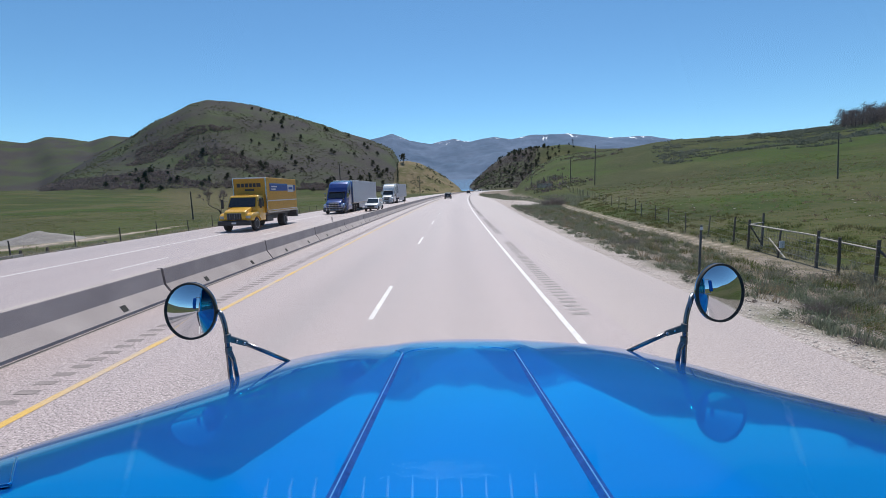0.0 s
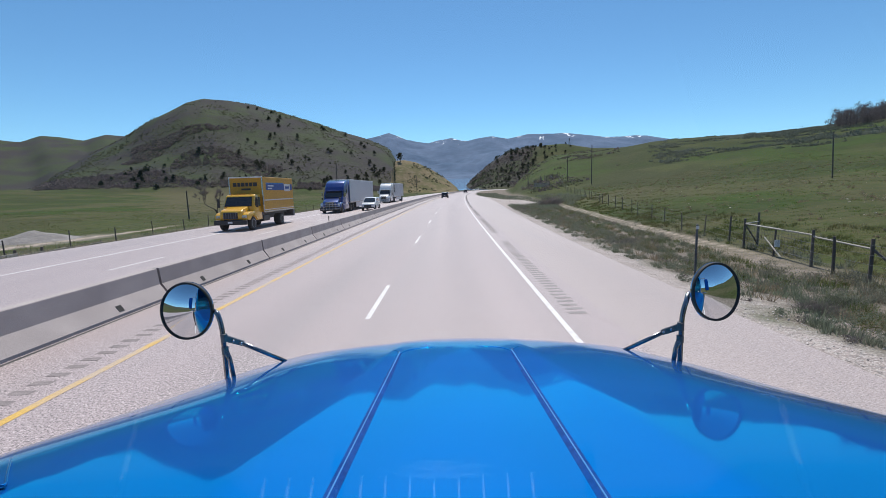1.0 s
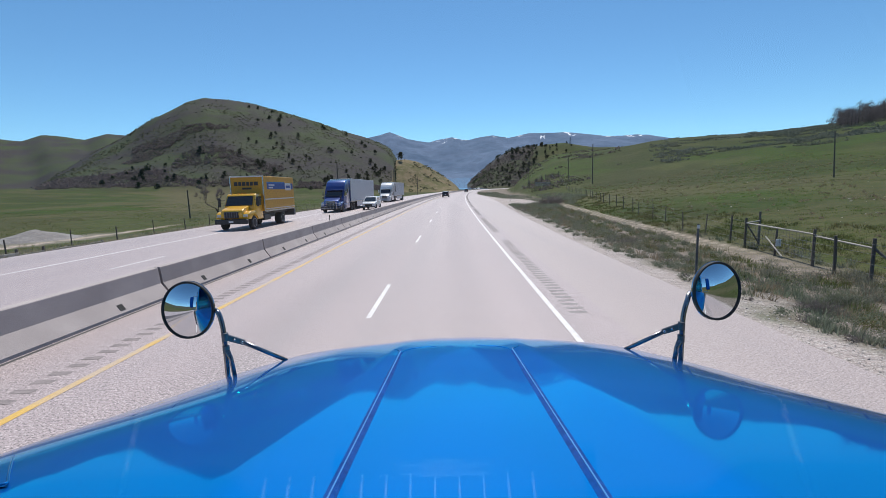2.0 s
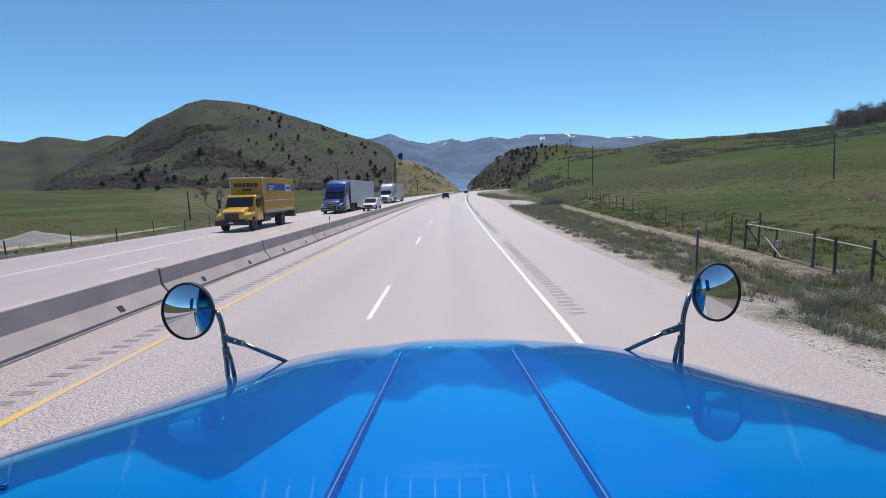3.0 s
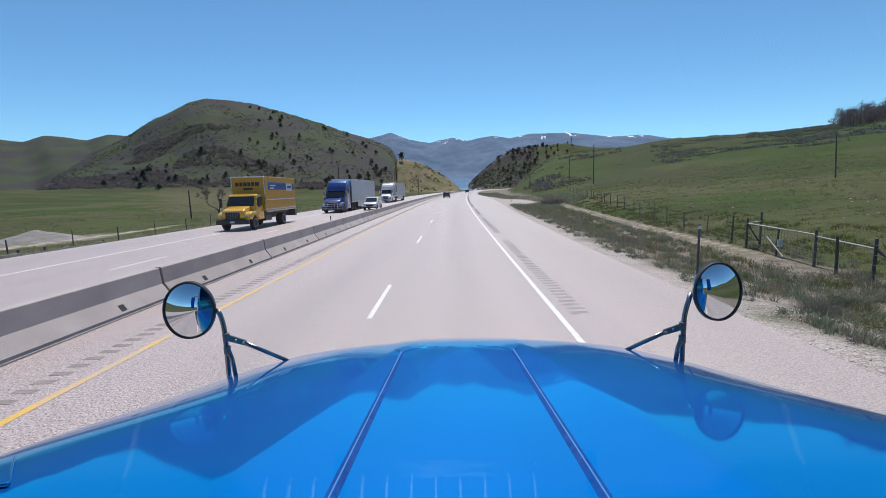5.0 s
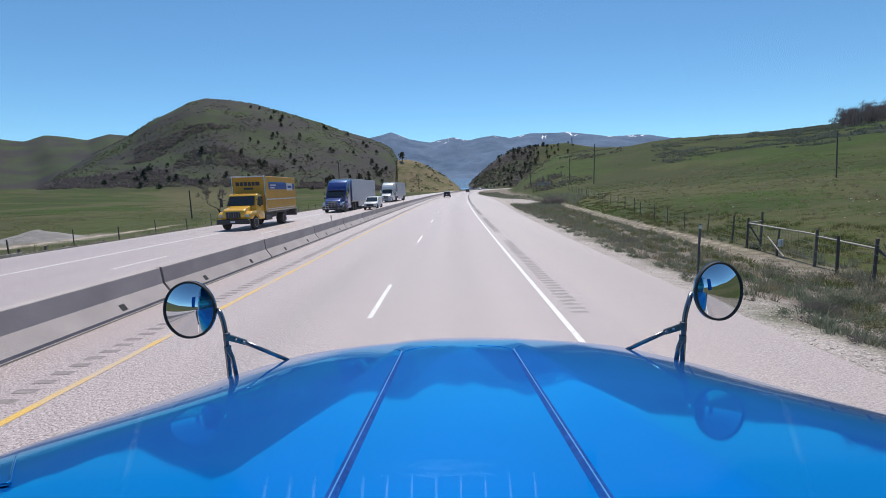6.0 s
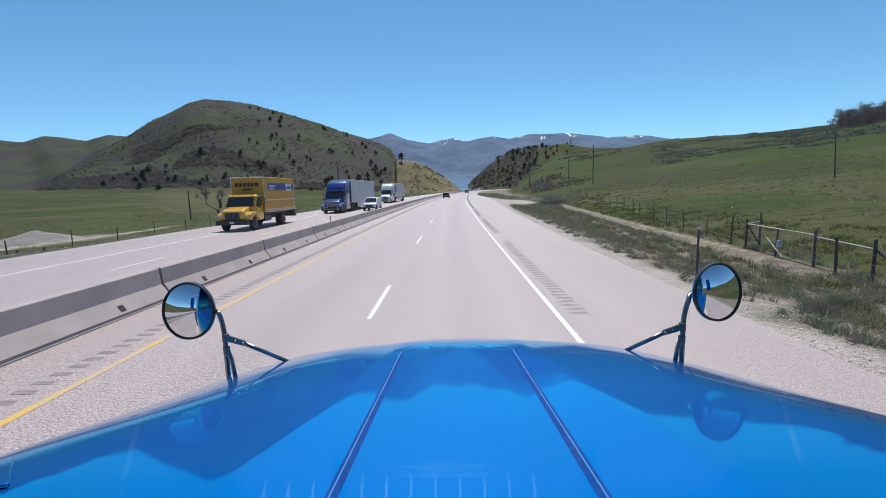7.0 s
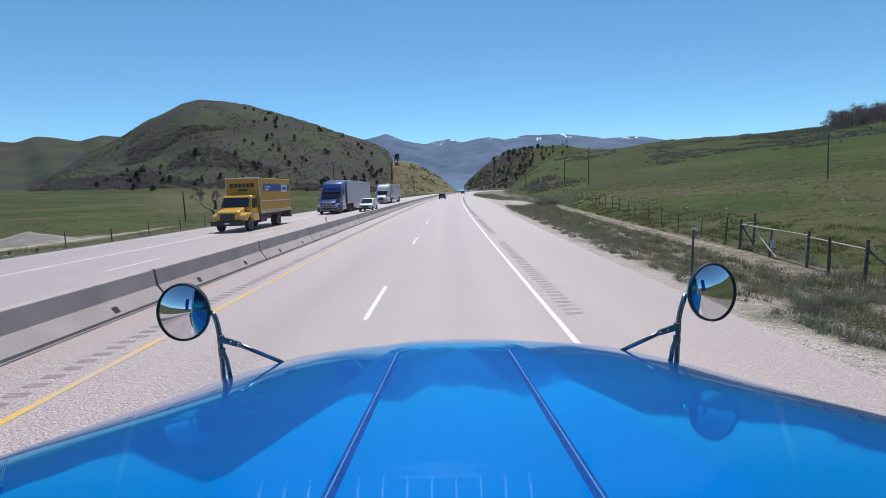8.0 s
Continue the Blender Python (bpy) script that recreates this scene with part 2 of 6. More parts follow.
    dirt = mix(tex(1.2, 6, 0.4, 0.62), (0.5, 0.415, 0.355), (0.39, 0.32, 0.27))
    dirt = mix(times(tex(12.0, 4, 0.5, 0.68), 0.5), dirt, (0.24, 0.2, 0.17))
    col = mix(attr("track"), col, dirt)
    l.new(col, b.inputs["Base Color"])
    bn = n.new("ShaderNodeBump")
    bn.inputs["Strength"].default_value, bn.inputs["Distance"].default_value = 0.6, 0.12
    l.new(tex(5.0, 6, 0.2, 0.8), bn.inputs["Height"])
    l.new(bn.outputs[0], b.inputs["Normal"])
    return m


def road_material(name, light, dark, chips):
    """Sun-bleached chip seal: pale stones in grey binder, darker down the middle of the lanes."""
    m = bpy.data.materials.new(name)
    m.use_nodes = True
    n, l = m.node_tree.nodes, m.node_tree.links
    b = n["Principled BSDF"]
    b.inputs["Roughness"].default_value, b.inputs["Specular IOR Level"].default_value = 0.55, 0.5
    co = n.new("ShaderNodeTexCoord").outputs["Object"]

    def tex(s, d, lo, hi, stretch=(1, 1, 1)):
        mp = n.new("ShaderNodeMapping")
        mp.inputs["Scale"].default_value = stretch
        l.new(co, mp.inputs[0])
        t = n.new("ShaderNodeTexNoise")
        t.inputs["Scale"].default_value, t.inputs["Detail"].default_value = s, d
        l.new(mp.outputs[0], t.inputs["Vector"])
        r = n.new("ShaderNodeMapRange")
        r.inputs["From Min"].default_value, r.inputs["From Max"].default_value = lo, hi
        l.new(t.outputs["Fac"], r.inputs[0])
        return r.outputs[0]

    def mix(fac, a, c, mode="MIX"):
        x = n.new("ShaderNodeMix")
        x.data_type, x.blend_type = "RGBA", mode
        for sock, v in ((x.inputs[0], fac), (x.inputs[6], a), (x.inputs[7], c)):
            if hasattr(v, "links"):
                l.new(v, sock)
            else:
                sock.default_value = v if isinstance(v, float) else (*v, 1)
        return x.outputs[2]

    def scaled(v, k):
        x = n.new("ShaderNodeMath")
        x.operation = "MULTIPLY"
        l.new(v, x.inputs[0])
        x.inputs[1].default_value = k
        return x.outputs[0]

    col = mix(tex(0.35, 5, 0.35, 0.65, (1, 0.06, 1)), light, dark)
    col = mix(scaled(tex(0.8, 4, 0.5, 0.72, (1, 0.02, 1)), 0.55), col, (0.3, 0.27, 0.27))
    # oil stains down the middle of the two lanes, along the road's curve
    xyz = n.new("ShaderNodeSeparateXYZ")
    l.new(co, xyz.inputs[0])

    def sums(op, a, c):
        x = n.new("ShaderNodeMath")
        x.operation = op
        for sock, v in ((x.inputs[0], a), (x.inputs[1], c)):
            if hasattr(v, "links"):
                l.new(v, sock)
            else:
                sock.default_value = v
        return x.outputs[0]
    off = sums("SUBTRACT", xyz.outputs[0], sums("DIVIDE", sums("MULTIPLY", xyz.outputs[1], xyz.outputs[1]), 6000.0))
    for middle, strength in ((0.2, 0.5), (-3.4, 0.25)):
        near = n.new("ShaderNodeMapRange")
        near.interpolation_type = "SMOOTHSTEP"
        near.inputs["From Min"].default_value, near.inputs["From Max"].default_value = 0.95, 0.15
        near.inputs["To Max"].default_value = strength
        l.new(sums("ABSOLUTE", sums("SUBTRACT", off, middle), 0.0), near.inputs[0])
        col = mix(sums("MULTIPLY", near.outputs[0], tex(0.5, 4, 0.2, 0.7, (1, 0.1, 1))), col, (0.24, 0.205, 0.205))
    col = mix(scaled(tex(13.0, 3, 0.5, 0.62), 0.3 * chips), col, (0.2, 0.165, 0.163))
    col = mix(scaled(tex(40.0, 2, 0.545, 0.585), 0.9 * chips), col, (0.12, 0.102, 0.1))
    col = mix(scaled(tex(36.0, 2, 0.58, 0.62), 0.85 * chips), col, (0.62, 0.54, 0.54))
    l.new(col, b.inputs["Base Color"])
    bn = n.new("ShaderNodeBump")
    bn.inputs["Strength"].default_value, bn.inputs["Distance"].default_value = 0.5, 0.008
    l.new(tex(60.0, 3, 0.2, 0.8), bn.inputs["Height"])
    l.new(bn.outputs[0], b.inputs["Normal"])
    return m


LAND = ground_material()
ROAD = road_material("pale_worn_asphalt", (0.43, 0.355, 0.352), (0.365, 0.3, 0.298), 1.0)
SHOULDER = road_material("smoother_shoulder_asphalt", (0.42, 0.352, 0.335), (0.375, 0.312, 0.296), 0.6)
# the blue veil of distance is put into the mountain's base colour
HAZY = material("haze_tinted_forested_mountain", (0.14, 0.187, 0.27), 1.0, 0, (0.1, 0.145, 0.215), 0.0035, 0.6, 0.02, 0.1, spec=0.0)


def add_snow(m):
    """Old snow where the mesh says so, broken up by fine noise."""
    n, l = m.node_tree.nodes, m.node_tree.links
    b = n["Principled BSDF"]
    ground = b.inputs["Base Color"].links[0].from_socket
    a = n.new("ShaderNodeAttribute")
    a.attribute_name = "snow"
    t = n.new("ShaderNodeTexNoise")
    t.inputs["Scale"].default_value, t.inputs["Detail"].default_value = 0.018, 6
    l.new(n["Texture Coordinate"].outputs["Object"], t.inputs["Vector"])
    add = n.new("ShaderNodeMath")
    l.new(a.outputs["Fac"], add.inputs[0])
    l.new(t.outputs["Fac"], add.inputs[1])
    r = n.new("ShaderNodeMapRange")
    r.inputs["From Min"].default_value, r.inputs["From Max"].default_value = 1.0, 1.12
    l.new(add.outputs[0], r.inputs[0])
    x = n.new("ShaderNodeMix")
    x.data_type = "RGBA"
    l.new(r.outputs[0], x.inputs[0])
    l.new(ground, x.inputs[6])
    x.inputs[7].default_value = (0.8, 0.84, 0.9, 1)
    l.new(x.outputs[2], b.inputs["Base Color"])


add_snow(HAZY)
WATER = material("lake_water", (0.1, 0.18, 0.28), 0.15, 0, (0.09, 0.16, 0.26), 0.01, 0.3, 0.1, 0.05)


# ---- the lie of the land ----
def xc(y):
    """How far the road's line has bent to the right at y."""
    y0 = min(y, 300.0)
    bend = y0 * y0 / 6000.0
    if y > 300.0:
        bend += (y - 300.0) * 0.1 + (min(y, 700.0) - 300.0) ** 2 / 1800.0
    return bend


def smooth(a, b, v):
    t = min(1.0, max(0.0, (v - a) / (b - a)))
    return t * t * (3 - 2 * t)


def right_edge(y):
    """The paved shoulder's outer edge, from the road's line."""
    return 5.3 + 2.2 * smooth(8, 95, y) - 2.2 * smooth(115, 170, y)


def gravel_edge(y):
    """The outer edge of the gravel, with a pull-out."""
    return right_edge(y) + 1.25 + 7.0 * smooth(62, 85, y) * (1 - smooth(100, 128, y))


# crests: bearing in degrees to the right of ahead, height in degrees seen from the road
CRESTS = {
    "west_hill": (820, 430, ((-44, 0), (-41.4, 2.4), (-38.1, 4.8), (-35.4, 6.4), (-33, 8.1), (-31.4, 9.0), (-29.7, 10.1),
                             (-28, 10.65), (-25.8, 10.6), (-22.8, 10.2), (-19.8, 9.5), (-16.7, 8.6), (-13.4, 7.5),
                             (-10, 6.5), (-7.3, 5.2), (-6.4, 3.6), (-5.2, 0))),
    "cut_slope": (520, 445, ((-7.4, 0), (-6.7, 3.7), (-5.3, 3.75), (-3.8, 3.4), (-1.7, 2.3), (0.4, 0.8), (1.3, 0))),
    "west_range": (1700, 900, ((-180, 4), (-100, 4), (-70, 5), (-47, 5.7), (-43.5, 5.5), (-42, 6.1), (-40.6, 6.0), (-38.9, 5.8),
                               (-37.1, 6.5), (-35.4, 6.4), (-30, 5), (-20, 1), (-15, 0))),
    "bluff": (920, 690, ((2.0, 0), (3.0, 0.9), (4.8, 2.5), (6.2, 3.6), (7.7, 4.4), (9.1, 4.75), (11.8, 5.0), (14.5, 5.1),
                         (17.8, 4.4), (20.9, 4.25), (26, 3), (34, 0))),
    "green_hill": (400, 120, ((8.3, 0), (9.5, 1.2), (11.1, 2.6), (13, 3.6), (16, 3.9), (20.9, 4.1), (23.9, 4.4), (26.8, 4.5), (30.1, 4.5),
                              (33.6, 4.6), (36.8, 4.7), (39, 4.75), (43.5, 4.95), (55, 6.4), (90, 8), (130, 8), (180, 5))),
}


def crest(rows, b):
    if b <= rows[0][0] or b >= rows[-1][0]:
        return rows[0][1] if b <= rows[0][0] else rows[-1][1]
    for (b0, h0), (b1, h1) in zip(rows, rows[1:]):
        if b <= b1:
            return h0 + (h1 - h0) * (b - b0) / (b1 - b0)


def land(x, y, rough=True):
    """Height of the ground, and how much of it is brush, cut earth and hill."""
    lat = x - xc(max(y, -200))
    r = math.hypot(x, y)
    b = math.degrees(math.atan2(x, y))
    edge = right_edge(y)
    if lat > edge:
        d = lat - edge
        z = -0.06 - 0.12 * smooth(0, 1.6, d) - 0.42 * smooth(1.2, 4.5, d)
        z += 0.105 * max(0.0, d - 7.0) * smooth(6, 16, d) if d < 90 else 0.105 * 83 + 0.05 * (min(d, 300) - 90)
    elif lat < -19.6:
        d = -19.6 - lat
        z = -0.06 - 0.9 * smooth(0, 5, d) + 14.0 * smooth(60, 420, d)
    else:
        z = -0.06
    far = smooth(4, 30, max(lat - edge, -19.6 - lat))
    brush = cut = hill = 0.0
    for name, (top, foot, rows) in CRESTS.items():
        deg = crest(rows, b)
        if deg <= 0.02 or r <= foot:
            continue
        peak = 2.48 + top * math.tan(math.radians(deg))
        if r <= top:
            s = (r - foot) / (top - foot)
            s = (s * s * (3 - 2 * s)) * 0.45 + s * 0.55
        else:
            s = max(0.3, 1 - 0.55 * ((r - top) / (top * 0.8)) ** 1.2)
        zz = z + (peak - z) * s if r <= top else peak * s
        if rough and name != "cut_slope":
            q = Vector((x / 95, y / 95, 3.1))
            zz += min(1, s * 2.2) * (1 - 0.75 * smooth(0.85, 1, s) * (r <= top)) * (noise.fractal(q, 1.0, 2.1, 5) - 0.15) * 0.055 * peak
        if zz > z:
            z = zz
            hill = min(1.0, s * 9)
            if name in ("west_hill", "west_range", "bluff"):
                brush, cut = min(1.0, s * 14) * (1 - smooth(9, 12.5, b) if name == "bluff" else 1.0), 0.0
            elif name == "cut_slope":
                brush, cut = 0.0, 1.0
            else:
                brush, cut = 0.75 * smooth(27, 36, b) * smooth(0.4, 0.62, s), 0.0
    if rough and far > 0:
        z += far * 0.25 * noise.fractal(Vector((x / 14, y / 14, 0.5)), 1.0, 2.0, 4)
    return z, brush, cut, hill


# ---- building helpers ----
def part(name, bm, mat, parent=None, label="", smooth_shade=False, sharp=None):
    """Links a bmesh as one mesh object under a thing or a part."""
    me = bpy.data.meshes.new(name)
    bmesh.ops.recalc_face_normals(bm, faces=bm.faces)
    bm.to_mesh(me)
    bm.free()
    me.materials.append(mat)
    if smooth_shade:
        me.polygons.foreach_set("use_smooth", [True] * len(me.polygons))
        if sharp:
            me.set_sharp_from_angle(angle=radians(sharp))
    ob = new(name, me)
    if parent:
        ob.parent = parent
    if label:
        ob["label"] = label
    return ob


def raw(name, verts, faces, mat, parent=None, label=""):
    me = bpy.data.meshes.new(name)
    me.from_pydata(verts, [], faces)
    me.materials.append(mat)
    ob = new(name, me)
    if parent:
        ob.parent = parent
    if label:
        ob["label"] = label
    return ob


def thing(name, label, category, at=None, group="", kind=""):
    ob = new(name)
    if at is not None:
        ob.matrix_basis = at
    return tagged(ob, label, category, group, kind)


def add_box(bm, x0, x1, y0, y1, z0, z1, bevel=0.0, segs=2, turn=None):
    m = Matrix.Translation(((x0 + x1) / 2, (y0 + y1) / 2, (z0 + z1) / 2))
    if turn is not None:
        m = m @ turn
    got = bmesh.ops.create_cube(bm, size=1.0, matrix=m @ Matrix.Diagonal((x1 - x0, y1 - y0, z1 - z0, 1)))
    if bevel:
        edges = list({e for v in got["verts"] for e in v.link_edges})
        bmesh.ops.bevel(bm, geom=edges, offset=bevel, segments=segs, affect="EDGES", profile=0.5)
    return bm


def box(x0, x1, y0, y1, z0, z1, bevel=0.0, segs=2):
    return add_box(bmesh.new(), x0, x1, y0, y1, z0, z1, bevel, segs)


def add_tube(bm, pts, radii, sides=10, cap=True):
    """A round bar along points, with a radius at each."""
    pts = [Vector(p) for p in pts]
    if isinstance(radii, (int, float)):
        radii = [radii] * len(pts)
    rings = []
    side = None
    for i, p in enumerate(pts):
        d = (pts[min(i + 1, len(pts) - 1)] - pts[max(i - 1, 0)]).normalized()
        if side is None:
            side = d.orthogonal().normalized()
        side = (side - d * side.dot(d)).normalized()
        up = d.cross(side)
        rings.append([bm.verts.new(p + (side * math.cos(a) + up * math.sin(a)) * radii[i])
                      for a in (2 * math.pi * k / sides for k in range(sides))])
    for a, b in zip(rings, rings[1:]):
        for k in range(sides):
            bm.faces.new((a[k], a[(k + 1) % sides], b[(k + 1) % sides], b[k]))
    if cap:
        bm.faces.new(rings[0][::-1])
        bm.faces.new(rings[-1])
    return bm


def tube(pts, radii, sides=10):
    return add_tube(bmesh.new(), pts, radii, sides)


def bent(pts, steps=5):
    """Rounds off a line of points (Catmull-Rom)."""
    p = [Vector(v) for v in pts]
    p = [p[0] * 2 - p[1], *p, p[-1] * 2 - p[-2]]
    out = []
    for a, b, c, d in zip(p, p[1:], p[2:], p[3:]):
        for k in range(steps):
            t = k / steps
            out.append(0.5 * ((2 * b) + (c - a) * t + (2 * a - 5 * b + 4 * c - d) * t * t + (3 * b - a - 3 * c + d) * t ** 3))
    return out + [p[-2]]


def profile(rows, x0, x1, bevel=0.0, segs=2, lean=0.0, lean_from=0.0):
    """A side outline of (y, z) drawn out from x0 to x1; lean draws it in towards the top."""
    bm = bmesh.new()
    mid = (x0 + x1) / 2

    def put(x, y, z):
        k = 1 - lean * max(0.0, z - lean_from)
        return bm.verts.new((mid + (x - mid) * k, y, z))
    a = [put(x0, y, z) for y, z in rows]
    b = [put(x1, y, z) for y, z in rows]
    bm.faces.new(a)
    bm.faces.new(b[::-1])
    for i in range(len(rows)):
        j = (i + 1) % len(rows)
        bm.faces.new((a[i], b[i], b[j], a[j]))
    if bevel:
        bmesh.ops.bevel(bm, geom=list(bm.edges), offset=bevel, segments=segs, affect="EDGES", profile=0.5, clamp_overlap=True)
    return bm


def lathe(rows, axis_x=True, sides=28):
    """A turned shape: rows of (along, radius) round the x axis (or z)."""
    bm = bmesh.new()
    rings = []
    for along, rad in rows:
        ring = []
        for k in range(sides):
            a = 2 * math.pi * k / sides
            c, s = rad * math.cos(a), rad * math.sin(a)
            ring.append(bm.verts.new((along, c, s) if axis_x else (c, s, along)))
        rings.append(ring)
    for a, b in zip(rings, rings[1:]):
        for k in range(sides):
            bm.faces.new((a[k], a[(k + 1) % sides], b[(k + 1) % sides], b[k]))
    bm.faces.new(rings[0])
    bm.faces.new(rings[-1])
    return bm


def wheel(parent, x, y, rad, wide, out=1, rim_mat=None, name="wheel"):
    """A wheel with tyre, dished rim and hub; out is the side that faces outwards."""
    hub = new(name)
    hub.parent = parent
    hub.location = (x, y, rad)
    w = wide / 2
    part("tyre", lathe([(-w, rad * 0.62), (-w, rad * 0.9), (-w * 0.8, rad * 0.985), (-w * 0.3, rad), (w * 0.3, rad), (w * 0.8, rad * 0.985),
                        (w, rad * 0.9), (w, rad * 0.62)]), RUBBER, hub, smooth_shade=True, sharp=40)
    o = out
    part("rim", lathe([(o * w * 0.2, 0.02), (o * w * 0.95, 0.03), (o * w * 1.0, rad * 0.18), (o * w * 0.75, rad * 0.24), (o * w * 0.55, rad * 0.3), (o * w * 0.5, rad * 0.5),
                       (o * w * 0.98, rad * 0.56), (o * w * 1.02, rad * 0.63), (o * w * 0.9, rad * 0.63)]), rim_mat or ALU, hub, smooth_shade=True, sharp=35)
    return hub


def strip(name, lat0, lat1, y0, y1, z, mat, step=4.0, parent=None, thick=0.0):
    """A band that follows the road, from one offset to another (numbers, or functions of y)."""
    n = max(1, int((y1 - y0) / step))
    f0 = lat0 if callable(lat0) else (lambda y: lat0)
    f1 = lat1 if callable(lat1) else (lambda y: lat1)
    verts, faces = [], []
    for i in range(n + 1):
        y = y0 + (y1 - y0) * i / n
        c = xc(y)
        verts += [(c + f0(y), y, z), (c + f1(y), y, z)]
        if thick:
            verts += [(c + f0(y), y, z - thick), (c + f1(y), y, z - thick)]
    k = 4 if thick else 2
    for i in range(n):
        a, b = i * k, (i + 1) * k
        faces.append((a, a + 1, b + 1, b))
        if thick:
            faces += [(a + 2, a, b, b + 2), (a + 1, a + 3, b + 3, b + 1)]
    if thick:
        faces += [(0, 2, 3, 1), (n * k, n * k + 1, n * k + 3, n * k + 2)]
    return raw(name, verts, faces, mat, parent)


def at_road(lat, y, z=0.0, turn=0.0):
    """The pose of something on the road, turned along it."""
    slope = (xc(y + 1) - xc(y - 1)) / 2
    return pose(xc(y) + lat, y, z, 0, 0, turn - math.degrees(math.atan(slope)))


# ---- ground ----
def build_ground():
    bearings = []
    b = -180.0
    while b < 180.0:
        bearings.append(b)
        b += 0.36 if -54 <= b < 54 else 2.0
    radii = [0.6]
    while radii[-1] < 2450:
        radii.append(radii[-1] * (1.045 if radii[-1] < 8 else 1.03))
    verts, masks = [], []
    for r in radii:
        for b in bearings:
            x, y = r * math.sin(radians(b)), r * math.cos(radians(b))
            z, brush, cut, hill = land(x, y)
            verts.append((x, y, z))
            lat = x - xc(max(y, -200))
            e, g = right_edge(y), gravel_edge(y)
            wob = noise.noise(Vector((x / 2.2, y / 2.2, 7))) * 0.9 + noise.noise(Vector((x / 0.6, y / 0.6, 2))) * 0.35
            gravel = 1 - smooth(g - 0.6 + wob, g + 0.5 + wob, lat) if lat > 0 else 1 - smooth(20.4 + wob * 0.6, 21.6 + wob * 0.6, -lat)
            track = smooth(0, 0.4, 0.33 + wob * 0.1 - abs(abs(lat - e - 6.0 - 0.05 * y) - 0.42)) * smooth(12, 24, y) * (1 - smooth(80, 100, y)) if lat > 0 else 0
            pile = smooth(0.2, -0.3, ((lat + 34.5) / 3.5) ** 2 + ((y - 38) / 7) ** 2 - 1 + wob * 0.3)
            verge = (smooth(g - 0.9, g - 0.2, lat) * (1 - smooth(5.6, 8.0, lat - e - 0.04 * y + wob))) if lat > 0 else smooth(20.5, 21.5, -lat) * (1 - smooth(25, 31, -lat + wob * 2))
            if lat < 0:      # farm track past the gravel heap
                track = smooth(0, 0.5, 0.75 + wob * 0.45 - abs(lat + 33.4)) * smooth(20, 28, y) * (1 - smooth(48, 56, y))
            if r > 600:
                gravel = verge = track = 0
            n1 = noise.fractal(Vector((x / 30, y / 30, 11)), 1, 2, 4)
            if lat > 0:
                dry = smooth(0.3, 0.6, smooth(9, 14, lat) * (1 - smooth(38, 62, lat + n1 * 30)) * (1 - smooth(70, 110, y)) + n1 * 0.9 - 0.25) * smooth(8, 12, lat) * 0.55
            else:
                dry = smooth(-34 + n1 * 5, -32 + n1 * 5, b) * (1 - smooth(-24 + n1 * 4, -22 + n1 * 4, b)) * smooth(100, 130, r) * 0.9 + max(0.4, smooth(0.05, 0.3, n1) * 0.7) * smooth(26, 34, r) * (1 - smooth(90, 150, r)) + smooth(0.05, 0.3, n1) * 0.6 * smooth(90, 150, r)
            masks.append((track, brush, cut, max(gravel, pile * 0.35), verge * (1 - max(gravel, track)), min(1.0, dry)))
    n = len(bearings)
    faces = []
    for i in range(len(radii) - 1):
        for k in range(n):
            j = (k + 1) % n
            faces.append((i * n + k, i * n + j, (i + 1) * n + j, (i + 1) * n + k))
    faces.append(tuple(range(n)))
    ob = raw("ground", verts, faces, LAND)
    for i, key in enumerate(("track", "brush", "cut", "gravel", "verge", "dry")):
        a = ob.data.attributes.new(key, "FLOAT", "POINT")
        a.data.foreach_set("value", [m[i] for m in masks])
    ob.data.polygons.foreach_set("use_smooth", [True] * len(ob.data.polygons))
    return tagged(ob, "green valley meadows rising to brushy grey-green hills", "ground", kind="structure")


build_ground()


